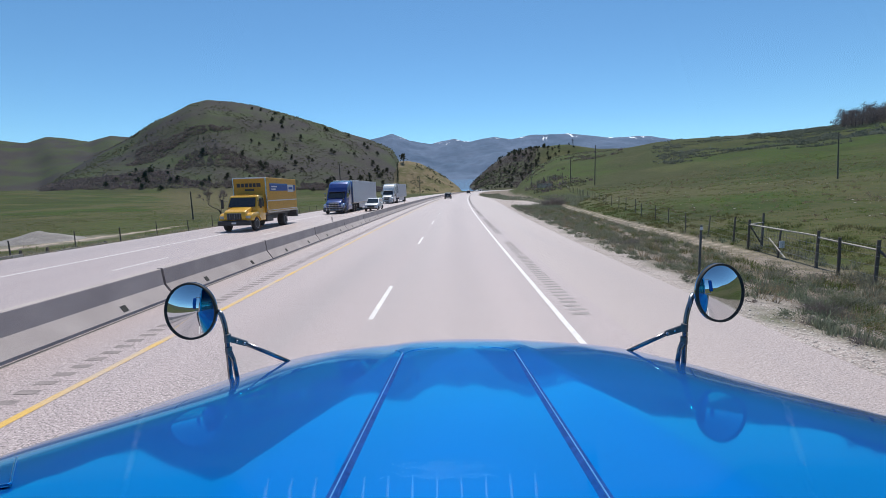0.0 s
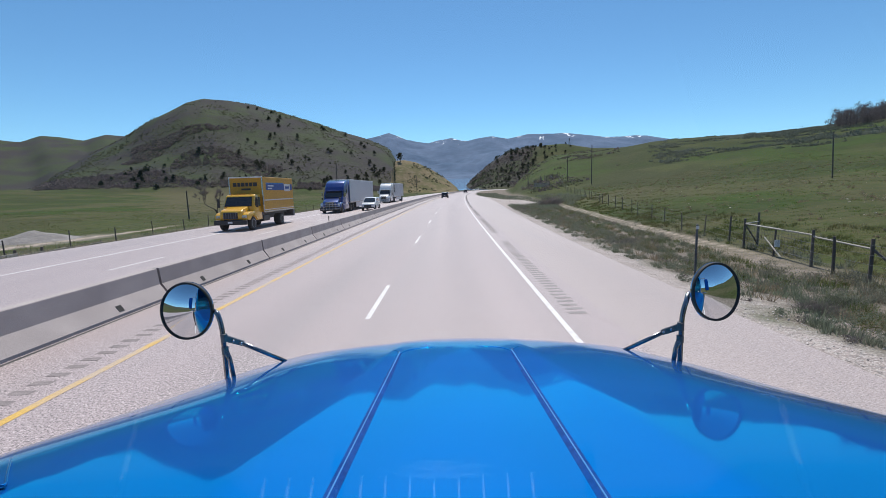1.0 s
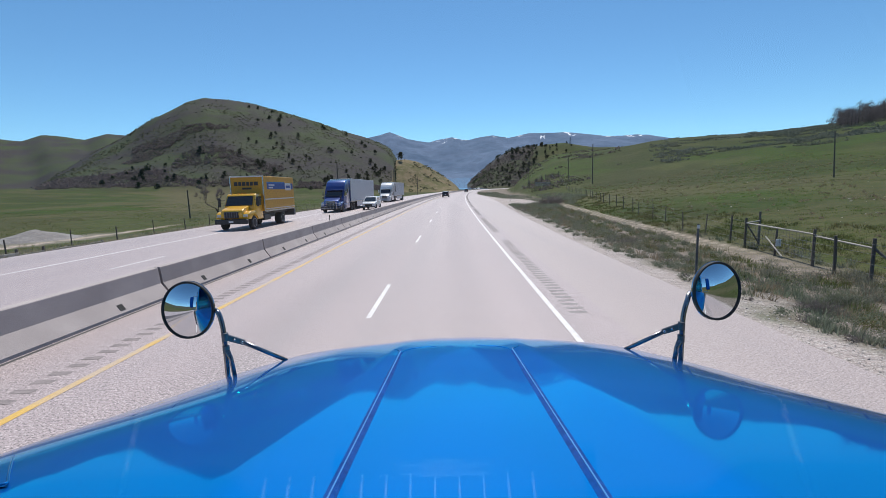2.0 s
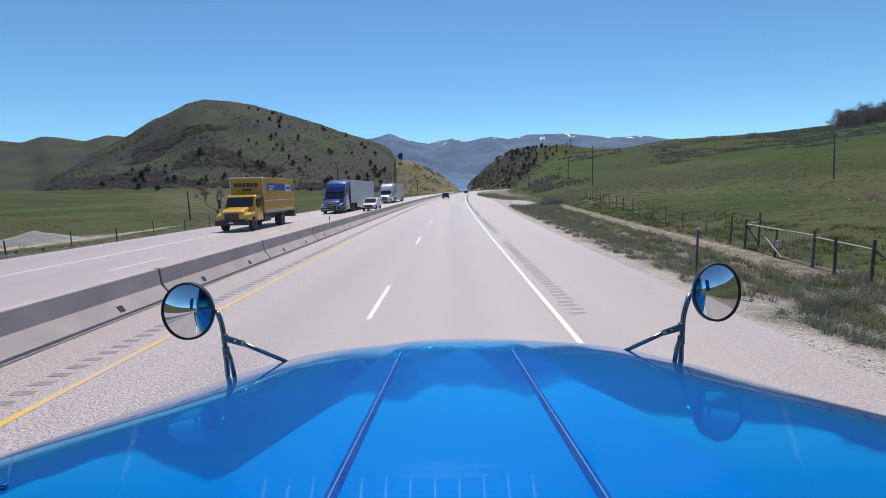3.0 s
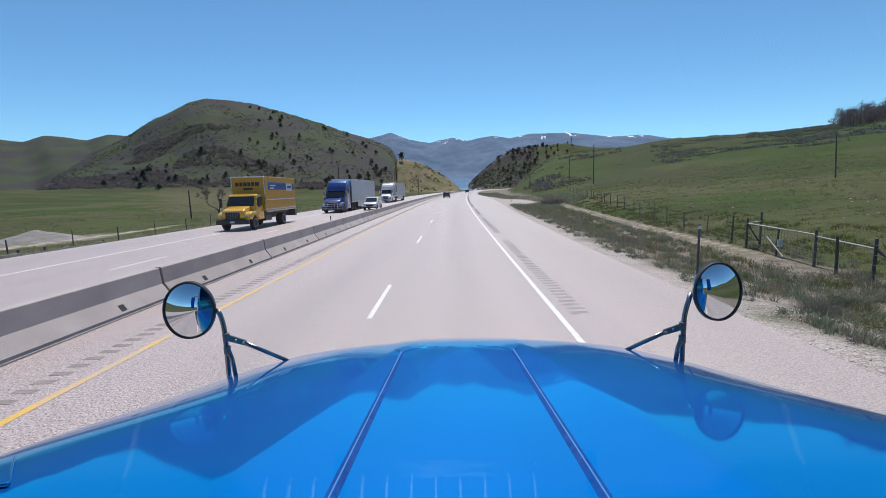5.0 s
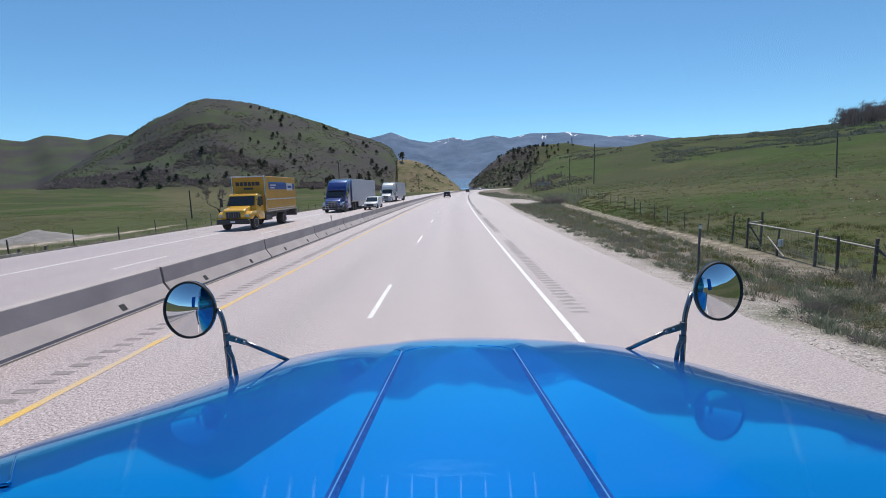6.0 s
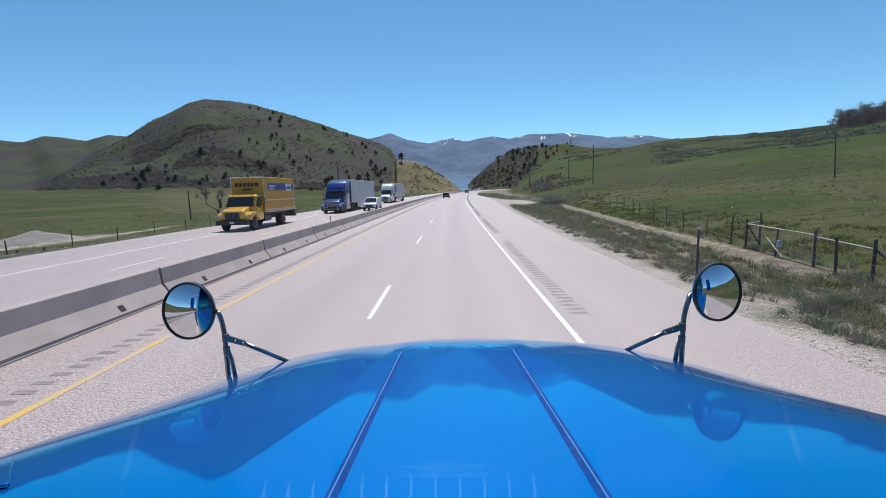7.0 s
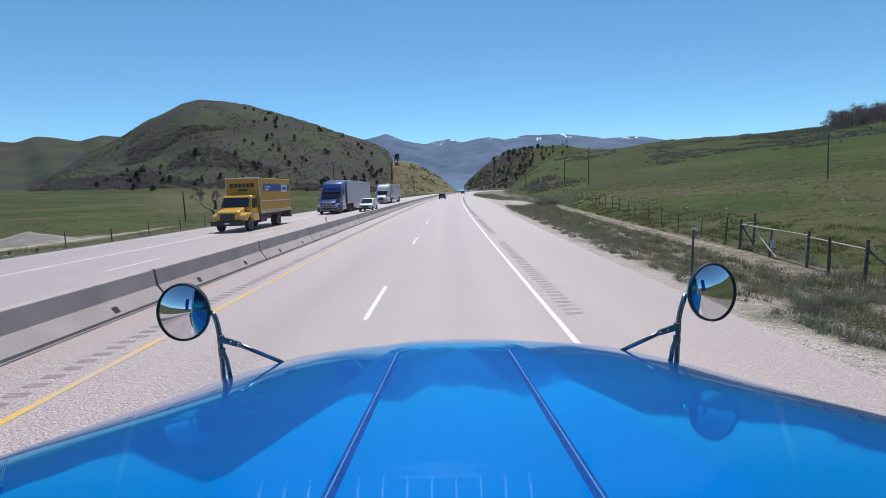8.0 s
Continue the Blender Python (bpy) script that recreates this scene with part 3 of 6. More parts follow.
def mountains():
    """The far range beyond the lake, with old snow along its top."""
    rows = ((-24, 4.5), (-14, 5.6), (-10.7, 6.3), (-9, 6.7), (-7.2, 7.15), (-6, 6.7), (-5, 6.25), (-3.6, 6.0), (-2.3, 5.8), (-1, 6.1), (0.6, 6.35), (1.7, 6.0), (2.7, 5.95), (4.2, 6.25),
            (5.6, 6.4), (7.7, 6.0), (8.8, 6.2), (10.1, 6.45), (12, 6.35), (14.5, 6.35), (17.1, 5.95), (19, 5.6), (20.9, 5.5), (22.4, 5.55), (23.9, 5.35), (26.8, 4.7), (30, 4.3), (34, 3.2))
    verts, faces, snow = [], [], []
    nb, nr = 560, 46
    for i in range(nb + 1):
        b = -24 + 58 * i / nb
        deg = crest(rows, b)
        for k in range(nr + 1):
            s = k / nr
            r = 2300 + 2100 * s
            top = 4400 * math.tan(radians(deg))
            x, y = r * math.sin(radians(b)), r * math.cos(radians(b))
            fold = noise.fractal(Vector((x / 520, y / 620, 1.7)), 1.0, 2.0, 4)
            z = 30 + (top - 30) * (s ** 1.15) + fold * 70 * math.sin(math.pi * min(1, s * 1.02)) ** 0.8
            z += noise.fractal(Vector((x / 90, y / 160, 4)), 1, 2, 3) * 3 * s
            verts.append((x, y, max(z, 25)))
            gully = smooth(0.13, 0.02, abs(noise.noise(Vector((b * 1.6 + s * 9, s * 7, 9.0)))))
            field = smooth(-0.15, 0.15, noise.noise(Vector((b * 0.45, s * 2, 3.0))) + (0.2 if -1 < b < 12 or 20 < b < 24 else 0))
            snow.append(0.68 * smooth(0.78, 0.93, s) * gully * field)
    for i in range(nb):
        for k in range(nr):
            a = i * (nr + 1) + k
            faces.append((a, a + nr + 1, a + nr + 2, a + 1))
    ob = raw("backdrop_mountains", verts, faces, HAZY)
    at = ob.data.attributes.new("snow", "FLOAT", "POINT")
    at.data.foreach_set("value", snow)
    ob.data.polygons.foreach_set("use_smooth", [True] * len(ob.data.polygons))
    tagged(ob, "distant mountain range, haze blue put into its colour, with streaks of snow", "mountains", kind="structure")


mountains()
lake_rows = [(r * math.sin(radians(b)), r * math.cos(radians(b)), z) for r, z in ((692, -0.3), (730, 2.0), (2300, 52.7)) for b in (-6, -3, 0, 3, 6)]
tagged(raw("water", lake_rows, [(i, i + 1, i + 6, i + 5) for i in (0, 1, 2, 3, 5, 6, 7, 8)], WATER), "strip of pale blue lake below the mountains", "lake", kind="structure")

# ---- carriageways ----
S0, S1 = -160.0, 690.0
tagged(strip("road", -6.95, 2.95, S0, S1, 0.0, ROAD, 3.0, thick=0.12), "pale worn asphalt carriageway with coarse chippings", "road", kind="structure")
tagged(strip("road_shoulder", 2.95, right_edge, S0, S1, 0.0, SHOULDER, 3.0, thick=0.12), "wide paved shoulder of smoother beige asphalt", "shoulder", kind="structure")
tagged(strip("road_opposite", -19.8, -6.96, S0, S1, 0.0, ROAD, 3.0, thick=0.12), "pale worn asphalt carriageway for oncoming traffic", "road", kind="structure")
LINE_Z = 0.004


def line(name, lat, wide, mat, y0, y1, label):
    tagged(strip(name, lat - wide / 2, lat + wide / 2, y0, y1, LINE_Z, mat, 3.0), label, "road marking", kind="structure")


line("edge_line", 2.02, 0.105, WHITE_LINE, S0, S1, "solid white painted edge line")
line("median_line", -5.14, 0.13, YELLOW_LINE, S0, S1, "worn solid yellow painted edge line")
line("edge_line_opposite", -15.35, 0.15, WHITE_LINE, S0, S1, "solid white painted edge line")
line("median_line_opposite", -8.6, 0.13, YELLOW_LINE, S0, S1, "worn solid yellow painted edge line")
line("tar_seam", -6.91, 0.07, SEAM, S0, S1, "dark seam between asphalt and barrier footing")


def dashes(name, lat, first, group):
    k = -4
    while first + k * 12.19 < 420:
        y = first + k * 12.19
        tagged(strip(name, lat - 0.05, lat + 0.05, y, y + 3.05, LINE_Z, WHITE_LINE, 1.6), "white painted lane dash", "road marking", group, "structure")
        k += 1


dashes("lane_dash", -1.66, 8.4, "lane dashes")
dashes("lane_dash_opposite", -12.05, 3.0, "lane dashes of the oncoming side")


def rumble(name, lat, wide, pitch, length, run, gap, first, last, mat):
    """Milled grooves, in runs with gaps: shallow dished patches across the shoulder."""
    verts, faces = [], []
    y = first
    while y < last:
        if (y - first) % (run + gap) < run:
            c = xc(y) + lat
            jit = random.uniform(-0.02, 0.02)
            k = len(verts)
            for i in range(5):
                yy = y + length * i / 4
                zz = LINE_Z - 0.002 * (i in (1, 3)) - 0.003 * (i == 2)
                verts += [(c - wide / 2 + jit, yy, zz), (c + wide / 2 + jit, yy, zz)]
            faces += [(k + 2 * i, k + 2 * i + 1, k + 2 * i + 3, k + 2 * i + 2) for i in range(4)]
        y += pitch
    tagged(raw(name, verts, faces, mat), "row of milled rumble grooves in the shoulder", "rumble strip", kind="stuff")


rumble("rumble_strip", 2.46, 0.35, 0.30, 0.14, 12.2, 3.6, -7.5, 330, RUMBLE)
rumble("rumble_strip_median", -5.66, 0.30, 0.29, 0.12, 400, 0, -10.0, 300, RUMBLE_FAINT)


# ---- median barrier ----
def barrier_section():
    t = thing("barrier_section", "grey precast concrete median barrier section", "barrier", group="median barrier sections")
    half = 3.006
    side = [(-0.33, 0.0), (-0.33, 0.06), (-0.12, 0.36), (-0.085, 0.74), (-0.065, 0.76), (0.065, 0.76), (0.085, 0.74), (0.12, 0.36), (0.33, 0.06), (0.33, 0.0)]
    bm = bmesh.new()
    a = [bm.verts.new((x, -half, z)) for x, z in side]
    b = [bm.verts.new((x, half, z)) for x, z in side]
    bm.faces.new(a)
    bm.faces.new(b[::-1])
    for i in range(len(side)):
        j = (i + 1) % len(side)
        bm.faces.new((a[i], b[i], b[j], a[j]))
    part("body", bm, CONCRETE, t)
    # each slot is a dark block: the recess's shade is its colour
    for y in (-1.45, 1.45):
        bm = bmesh.new()
        add_box(bm, 0.236, 0.266, y - 0.075, y + 0.075, 0.085, 0.235, turn=Matrix.Rotation(radians(-33), 4, "Y"))
        part("lifting_slot", bm, CONCRETE_DARK, t)
    part("joint", box(-0.06, 0.06, half + 0.006, half + 0.058, 0.02, 0.71), CONCRETE_DARK, t)
    return t


def reflector():
    t = thing("barrier_reflector", "small dark reflector post on the concrete barrier", "reflector", group="barrier reflectors")
    part("stem", box(-0.012, 0.012, -0.03, 0.03, 0.0, 0.3), BLACK, t)
    part("plate", box(-0.018, 0.018, -0.05, 0.05, 0.12, 0.32, 0.01), RUBBER, t)
    return t


section, marker = barrier_section(), reflector()
first_y = 10.7 - 3.05 - 6.1 * 6
for i in range(68):
    y = first_y + 6.1 * i
    m = at_road(-7.32, y)
    if i == 0:
        section.matrix_basis = m
    else:
        copy_thing(section, m)
    if i % 6 == 3:
        m = at_road(-7.32, y + 0.6, 0.76)
        if i == 3:
            marker.matrix_basis = m
        else:
            copy_thing(marker, m)


# ---- the truck that carries the camera ----
TRUCK_X = 0.035


def hood_half_width(y):
    rows = ((0.4, 1.205), (0.95, 1.125), (1.5, 1.015), (1.8, 0.94), (1.97, 0.87), (2.15, 0.8), (2.27, 0.5), (2.35, 0.26), (2.38, 0.0))
    for (y0, w0), (y1, w1) in zip(rows, rows[1:]):
        if y <= y1:
            return w0 + (w1 - w0) * (y - y0) / (y1 - y0)
    return 0.0


def crease_at(y):
    return 0.207 + 0.012 * (y - 0.7)


ROLL_OUT, ROLL_DOWN = 0.07, 0.06


def hood_top(x, y):
    """Height of the hood's skin, before its edge rolls over."""
    z = 1.985 - 0.165 * (y - 0.86) - 0.05 * max(0.0, y - 1.5) ** 2
    z += 0.02 * smooth(1.5, 0.8, y) * min(1.0, abs(x)) ** 2
    u = abs(x + 0.025)
    z += 0.012 * (1 - smooth(0.05, 0.34, u))                         # crowned middle
    past = abs(x + 0.003) - (0.305 + 0.12 * (1.31 - y))              # fender planes fall away outwards
    inner = u - 0.2                                                  # the strips beside the mouldings rise a little
    z += 0.065 * 0.5 * (inner + math.sqrt(inner * inner + 0.0001)) - 0.132 * 0.5 * (past + math.sqrt(past * past + 0.00004))
    return z


def hood_drop(d):
    """How far the skin has rolled down at a distance d from the hood's edge."""
    u = max(0.0, ROLL_OUT - d) / ROLL_OUT
    return ROLL_DOWN * (1 - math.sqrt(max(0.0, 1 - u * u))) + 0.055 * (max(0.0, 0.46 - d) / 0.46) ** 2


def windshield_glass():
    """Clear thin glass: it lets all light straight through but for a faint mirror image."""
    m = bpy.data.materials.new("windshield_glass")
    m.use_nodes = True
    n, l = m.node_tree.nodes, m.node_tree.links
    n.remove(n["Principled BSDF"])
    clear, gloss, mix = n.new("ShaderNodeBsdfTransparent"), n.new("ShaderNodeBsdfGlossy"), n.new("ShaderNodeMixShader")
    gloss.inputs["Roughness"].default_value = 0.0
    mix.inputs[0].default_value = 0.042
    l.new(clear.outputs[0], mix.inputs[1])
    l.new(gloss.outputs[0], mix.inputs[2])
    l.new(mix.outputs[0], n["Material Output"].inputs["Surface"])
    return m


def build_truck():
    truck = thing("semi_truck", "glossy blue conventional semi truck with long ridged hood", "truck", pose(TRUCK_X, 0, 0))
    bm = bmesh.new()
    outline = []
    for k in range(29):
        y = 0.556 + (1.9 - 0.556) * k / 28
        outline.append((-hood_half_width(y), y))
    for k in range(1, 36):
        a = math.pi * k / 36
        ca, sa = math.cos(a), math.sin(a)
        p = 2 / 2.35
        outline.append((-0.895 * abs(ca) ** p * (1 if ca > 0 else -1), 1.9 + 0.35 * sa ** p))
    outline += [(-x, y) for x, y in outline[28::-1]]
    rings = 76
    grid = []
    for x, y in outline:
        row = []
        cy = min(y, 1.55)
        for j in range(rings + 1):
            s = 1 - (1 - j / rings) ** 1.4 if j else 0.0
            px, py = x * s, cy + (y - cy) * s
            py -= 0.035 * smooth(0.33, 0.42, abs(px)) * max(0.0, 1 - (py - 0.556) / 0.3)      # the rear edge sweeps back beside the middle panel
            d = math.hypot(x * (1 - s), (y - cy) * (1 - s))
            row.append(bm.verts.new((px, py, hood_top(px, py) - hood_drop(d))))
        z_edge = hood_top(x, y) - ROLL_DOWN
        for dz in (0.12, 0.35, 0.8):
            row.append(bm.verts.new((x * (1 + 0.04 * dz), y + (0.06 * dz if y > 1.95 else 0), z_edge - dz)))
        grid.append(row)
    for a, b in zip(grid, grid[1:]):
        for j in range(len(a) - 1):
            f = (a[j], a[j + 1], b[j + 1], b[j])
            bm.faces.new(f)
    bmesh.ops.remove_doubles(bm, verts=bm.verts, dist=0.0004)
    hood = part("hood", bm, PAINT, truck, "glossy metallic blue hood with a raised middle panel", smooth_shade=True)
    for s in (-1, 1):
        pts = []
        def on_skin(x, y, lift=0.0):
            return (x, y, hood_top(x, y) + lift)

        for k in range(40):
            y = 0.5 + (1.6 - 0.5) * k / 39
            pts.append((s * (crease_at(y) + 0.004) - (0.034 if s > 0 else 0.012), y))
        bm = bmesh.new()
        rows = []
        for x, y in pts:
            w = 0.0108 - 0.004 * smooth(1.2, 1.6, y)
            rows.append([bm.verts.new(on_skin(x + o * w, y, h)) for o, h in ((-1.0, -0.002), (-0.94, 0.0005), (-0.25, 0.0055), (0.25, 0.0055), (0.94, 0.0005), (1.0, -0.002))])
        for a, b in zip(rows, rows[1:]):
            for i in range(5):
                bm.faces.new((a[i], a[i + 1], b[i + 1], b[i]))
        part("hood_ridge", bm, RIDGE, hood, "low moulding along the hood, its darker reflection put into navy")
        # the crest's highlight is put in as a thin light blue bar
        part("seam_edge", tube([on_skin(x, y, 0.0055) for x, y in pts], [0.0016 + 0.0012 * smooth(1.0, 1.6, y) for x, y in pts], 6), DECAL_AND_HIGHLIGHT, hood, "pale highlight line put along the moulding", smooth_shade=True)
        if s < 0:      # the corner of a hatch near the cowl
            def on_side(x, y, lift):
                return (x, y, hood_top(x, y) - hood_drop(hood_half_width(y) - abs(x)) + lift)
            bm = bmesh.new()
            grid = [[bm.verts.new(on_side(-0.925 + 0.15 * v - (0.2 - 0.05 * v) * u, 0.815 - 0.155 * v, 0.002)) for u in (0.0, 0.25, 0.5, 0.75, 1.0)] for v in (0.0, 0.2, 0.4, 0.6, 0.8, 1.0)]
            for a, b in zip(grid, grid[1:]):
                for i in range(4):
                    bm.faces.new((a[i], a[i + 1], b[i + 1], b[i]))
            part("hood_hatch", bm, PAINT, hood, "blue hatch at the hood's rear corner", smooth_shade=True)
            rim = [on_side(-0.925 + 0.15 * v, 0.815 - 0.155 * v, 0.006) for v in (0.0, 0.25, 0.5, 0.75, 0.95)] + [on_side(-0.79, 0.66, 0.006), on_side(-0.85, 0.655, 0.006)]
            part("hatch_rim", tube(bent(rim, 4), 0.002, 8), PAINT, hood, smooth_shade=True)
        x, y = pts[-1]
        fork = bent([on_skin(x, y), on_skin(x + s * 0.012, y + 0.05), on_skin(x + s * 0.04, y + 0.1)], 4)
        part("hood_ridge", tube(fork, [0.005 - 0.0003 * k for k in range(len(fork))], 8), PAINT, hood, smooth_shade=True)
        fork = bent([on_skin(x, y), on_skin(x - s * 0.014, y + 0.05), on_skin(x - s * 0.05, y + 0.085), on_skin(x - s * 0.13, y + 0.1)], 4)
        part("nose_seam", tube(fork, [0.004 - 0.0002 * k for k in range(len(fork))], 8), PAINT, hood, "raised blue seam across the nose", smooth_shade=True)
        # fender-mounted mirror
        o = -TRUCK_X
        q = 0.0 if s > 0 else -0.011
        base = Vector((s * 0.905 + o + q, 1.70, 1.74))
        centre = Vector((1.055 + o, 1.735, 2.043)) if s > 0 else Vector((-1.073 + o, 1.735, 2.021))
        m = new("hood_mirror")
        m.parent = truck
        m["label"] = "round convex hood mirror on a chrome bracket"
        face = Vector((0.12 if s > 0 else 0.04, -0.98, 0.1)).normalized()
        turn = face.to_track_quat("Z", "Y").to_matrix().to_4x4()
        put = Matrix.Translation(centre) @ turn @ Matrix.Diagonal((0.905 if s > 0 else 0.94, 1.06, 1, 1))   # slightly oval heads
        bm = bmesh.new()
        R = 0.108
        curve = 0.27
        rr = [0.0, 0.01, 0.02, 0.03, 0.04, 0.06, 0.08, 0.095, R]
        rows = [(math.sqrt(curve ** 2 - r * r) - math.sqrt(curve ** 2 - R * R), r) for r in rr]
        rings_ = [[bm.verts.new((r * math.cos(2 * math.pi * k / 56), r * math.sin(2 * math.pi * k / 56), z)) for k in range(56)] for z, r in rows[1:]]
        top = bm.verts.new((0, 0, rows[0][0]))
        for k in range(56):
            bm.faces.new((top, rings_[0][k], rings_[0][(k + 1) % 56]))
            for a, b in zip(rings_, rings_[1:]):
                bm.faces.new((a[k], b[k], b[(k + 1) % 56], a[(k + 1) % 56]))
        bm.transform(put)
        part("mirror_glass", bm, MIRROR, m, "convex mirror glass", smooth_shade=True)
        bm = lathe([(-0.006, R - 0.006), (0.004, R - 0.005), (0.007, R - 0.001), (0.006, R + 0.002), (-0.006, R + 0.003), (-0.012, R)], False, 56)
        bmesh.ops.delete(bm, geom=[f for f in bm.faces if len(f.verts) > 4], context="FACES_ONLY")
        bm.transform(put)
        part("rim", bm, RUBBER, m, "black rubber rim", smooth_shade=True)
        bm = lathe([(-0.012, R + 0.004), (-0.03, R * 0.93), (-0.05, R * 0.7), (-0.06, R * 0.35), (-0.063, 0.01)], False, 48)
        bm.transform(put)
        part("shell", bm, CHROME, m, "chrome mirror shell", smooth_shade=True)
        back = centre - face * 0.06
        bend = bent([back, centre + Vector((-s * 0.085, 0.03, -0.01)), Vector((s * 0.938 + o + q, 1.735, 2.005)), Vector((s * 0.917 + o + q, 1.72, 1.945)), Vector((s * 0.91 + o + q, 1.71, 1.86)), base + Vector((0, 0, -0.03))], 6)
        part("post", tube(bend, 0.0098, 12), BRACKET, m, smooth_shade=True)
        # a collar on the post carries a flat bracket, to which the long brace is bolted
        collar = Vector((s * 0.908 + o + q, 1.712, 1.912))
        foot = Vector((s * 0.735 + o, 1.86, hood_top(s * 0.735 + o, 1.86) - 0.03))
        elbow = collar.lerp(foot, 0.3) + Vector((0, 0, 0.008))
        part("collar", tube([collar + Vector((0, 0, -0.016)), collar + Vector((0, 0, 0.016))], 0.0135, 12), STEEL, m, smooth_shade=True, sharp=40)
        bm = bmesh.new()
        d = (elbow - collar).normalized()
        up = Vector((0, 0, 1)) - d * d.z
        up.normalize()
        side = d.cross(up)
        ends = [bm.verts.new(p + up * h + side * w) for p, t in ((collar, 0.013), (elbow, 0.011)) for h, w in ((-t, -0.007), (t, -0.007), (t, 0.007), (-t, 0.007))]
        bm.faces.new(ends[:4])
        bm.faces.new(ends[4:])
        for k in range(4):
            bm.faces.new((ends[k], ends[(k + 1) % 4], ends[4 + (k + 1) % 4], ends[4 + k]))
        bmesh.ops.bevel(bm, geom=list(bm.edges), offset=0.003, segments=1, affect="EDGES")
        part("bracket", bm, STEEL, m)
        part("brace", tube([collar.lerp(elbow, 0.75), foot], [0.0085, 0.0085], 10), BRACKET, m, smooth_shade=True)
        low = Vector((s * 0.905 + o + q, 1.706, 1.862))
        part("collar", tube([low + Vector((0, 0, -0.014)), low + Vector((0, 0, 0.014))], 0.0135, 12), STEEL, m, smooth_shade=True, sharp=40)
        part("brace", tube([low, low + Vector((-s * 0.02, -0.008, -0.035)), Vector((s * 0.868 + o + q, 1.685, 1.745))], [0.012, 0.0088, 0.0085], 10), BRACKET, m, smooth_shade=True)
        for k in (0.45, 0.85):
            bm = bmesh.new()
            bmesh.ops.create_icosphere(bm, subdivisions=1, radius=0.0065, matrix=Matrix.Translation(collar.lerp(elbow, k) - side * 0.008 * (1 if side.y > 0 else -1)))
            part("bolt", bm, ALU, m)
        # cab side: lower wall, pillars and a header round the door window
        bm = bmesh.new()
        x0, x1 = sorted((s * 1.06, s * 1.10))
        add_box(bm, x0, x1, -1.5, 0.42, 0.75, 1.86, 0.01)
        add_box(bm, x0, x1, -2.7, -0.9, 1.86, 3.05, 0.01)
        add_box(bm, x0, x1, -0.9, 0.1, 2.75, 3.05, 0.01)
        add_box(bm, x0, x1, 0.02, 0.12, 1.86, 2.75, 0.01)
        add_box(bm, x0, x1, -2.7, -1.5, 0.75, 1.86, 0.01)
        part("cab_side", bm, PAINT, truck, "blue painted cab side with door window opening")
        # opaque pane, added to keep outside light out of the windshield's reflection
        part("door_window", box(min(s * 1.065, s * 1.075), max(s * 1.065, s * 1.075), -0.9, 0.02, 1.86, 2.75), GLASS, truck, "dark opaque door window, added to block outside light")
        part("grab_handle", tube([(s * 1.1, -1.0, 1.5), (s * 1.16, -1.0, 1.52), (s * 1.16, -1.0, 2.5), (s * 1.1, -1.0, 2.52)], 0.016, 8), CHROME, truck, "chrome grab handle", smooth_shade=True)
        part("door_seam", box(min(s * 1.1, s * 1.104), max(s * 1.1, s * 1.104), -0.95, -0.93, 0.8, 2.8), BLACK, truck)
        cleaner = part("air_cleaner", lathe([(1.25, 0.08), (1.27, 0.115), (1.3, 0.12), (1.9, 0.12), (1.93, 0.115), (1.98, 0.08)], False, 24), BLACK, truck, "black canister air cleaner", smooth_shade=True, sharp=40)
        cleaner.location = (s * 1.17, 0.22, 0)
        for z in (1.45, 1.75):
            part("band", lathe([(z, 0.123), (z + 0.03, 0.123)], False, 24), CHROME, cleaner, "chrome band")
        part("bracket", box(min(s * 1.05, s * 1.2), max(s * 1.05, s * 1.2), 0.2, 0.24, 1.55, 1.65), STEEL, cleaner).location = (-s * 1.17, -0.22, 0)
        part("exhaust_stack", tube([(s * 1.2, -1.1, 0.8), (s * 1.2, -1.1, 3.2), (s * 1.2, -1.2, 3.5)], 0.07, 16), CHROME, truck, "chrome exhaust stack", smooth_shade=True)
        mm = new("side_mirror")
        mm.parent = truck
        part("case", box(s * 1.38 - 0.085, s * 1.38 + 0.085, 0.3, 0.42, 2.1, 2.55, 0.03), PAINT_DARK, mm)
        part("arm", tube([(s * 1.1, 0.25, 2.62), (s * 1.35, 0.34, 2.6), (s * 1.35, 0.34, 2.5)], 0.014), CHROME, mm)
        part("arm", tube([(s * 1.1, 0.25, 2.0), (s * 1.35, 0.34, 2.02), (s * 1.35, 0.34, 2.15)], 0.014), CHROME, mm)
        wheel(truck, s * 0.98, 1.35, 0.52, 0.28, s)
        wheel(truck, s * 0.92, -3.0, 0.52, 0.5, s)
        part("fuel_tank", tube([(s * 0.85, -2.2, 0.75), (s * 0.85, -0.4, 0.75)], 0.3, 24), ALU, truck, "polished aluminium fuel tank", smooth_shade=True, sharp=40)
    bm = bmesh.new()
    add_box(bm, -1.10, 1.10, -2.7, 0.3, 3.05, 3.13, 0.03)
    part("cab_roof", bm, PAINT, truck)
    part("cab_back", box(-1.06, 1.06, -2.7, -2.64, 0.75, 3.05), PAINT, truck)
    part("cab_floor", box(-1.06, 1.06, -2.64, 0.5, 1.05, 1.12), DASH, truck)
    dash = part("dashboard", profile([(0.1, 1.15), (0.1, 1.72), (0.16, 1.9), (0.3, 1.93), (0.545, 1.93), (0.555, 1.15)], -1.05, 1.05, 0.015), DASH, truck, "dark grey dashboard")
    # defroster vent and lines of specks on the dash, which the windshield mirrors faintly
    for k in range(12):
        x = -0.335 + 0.038 * k
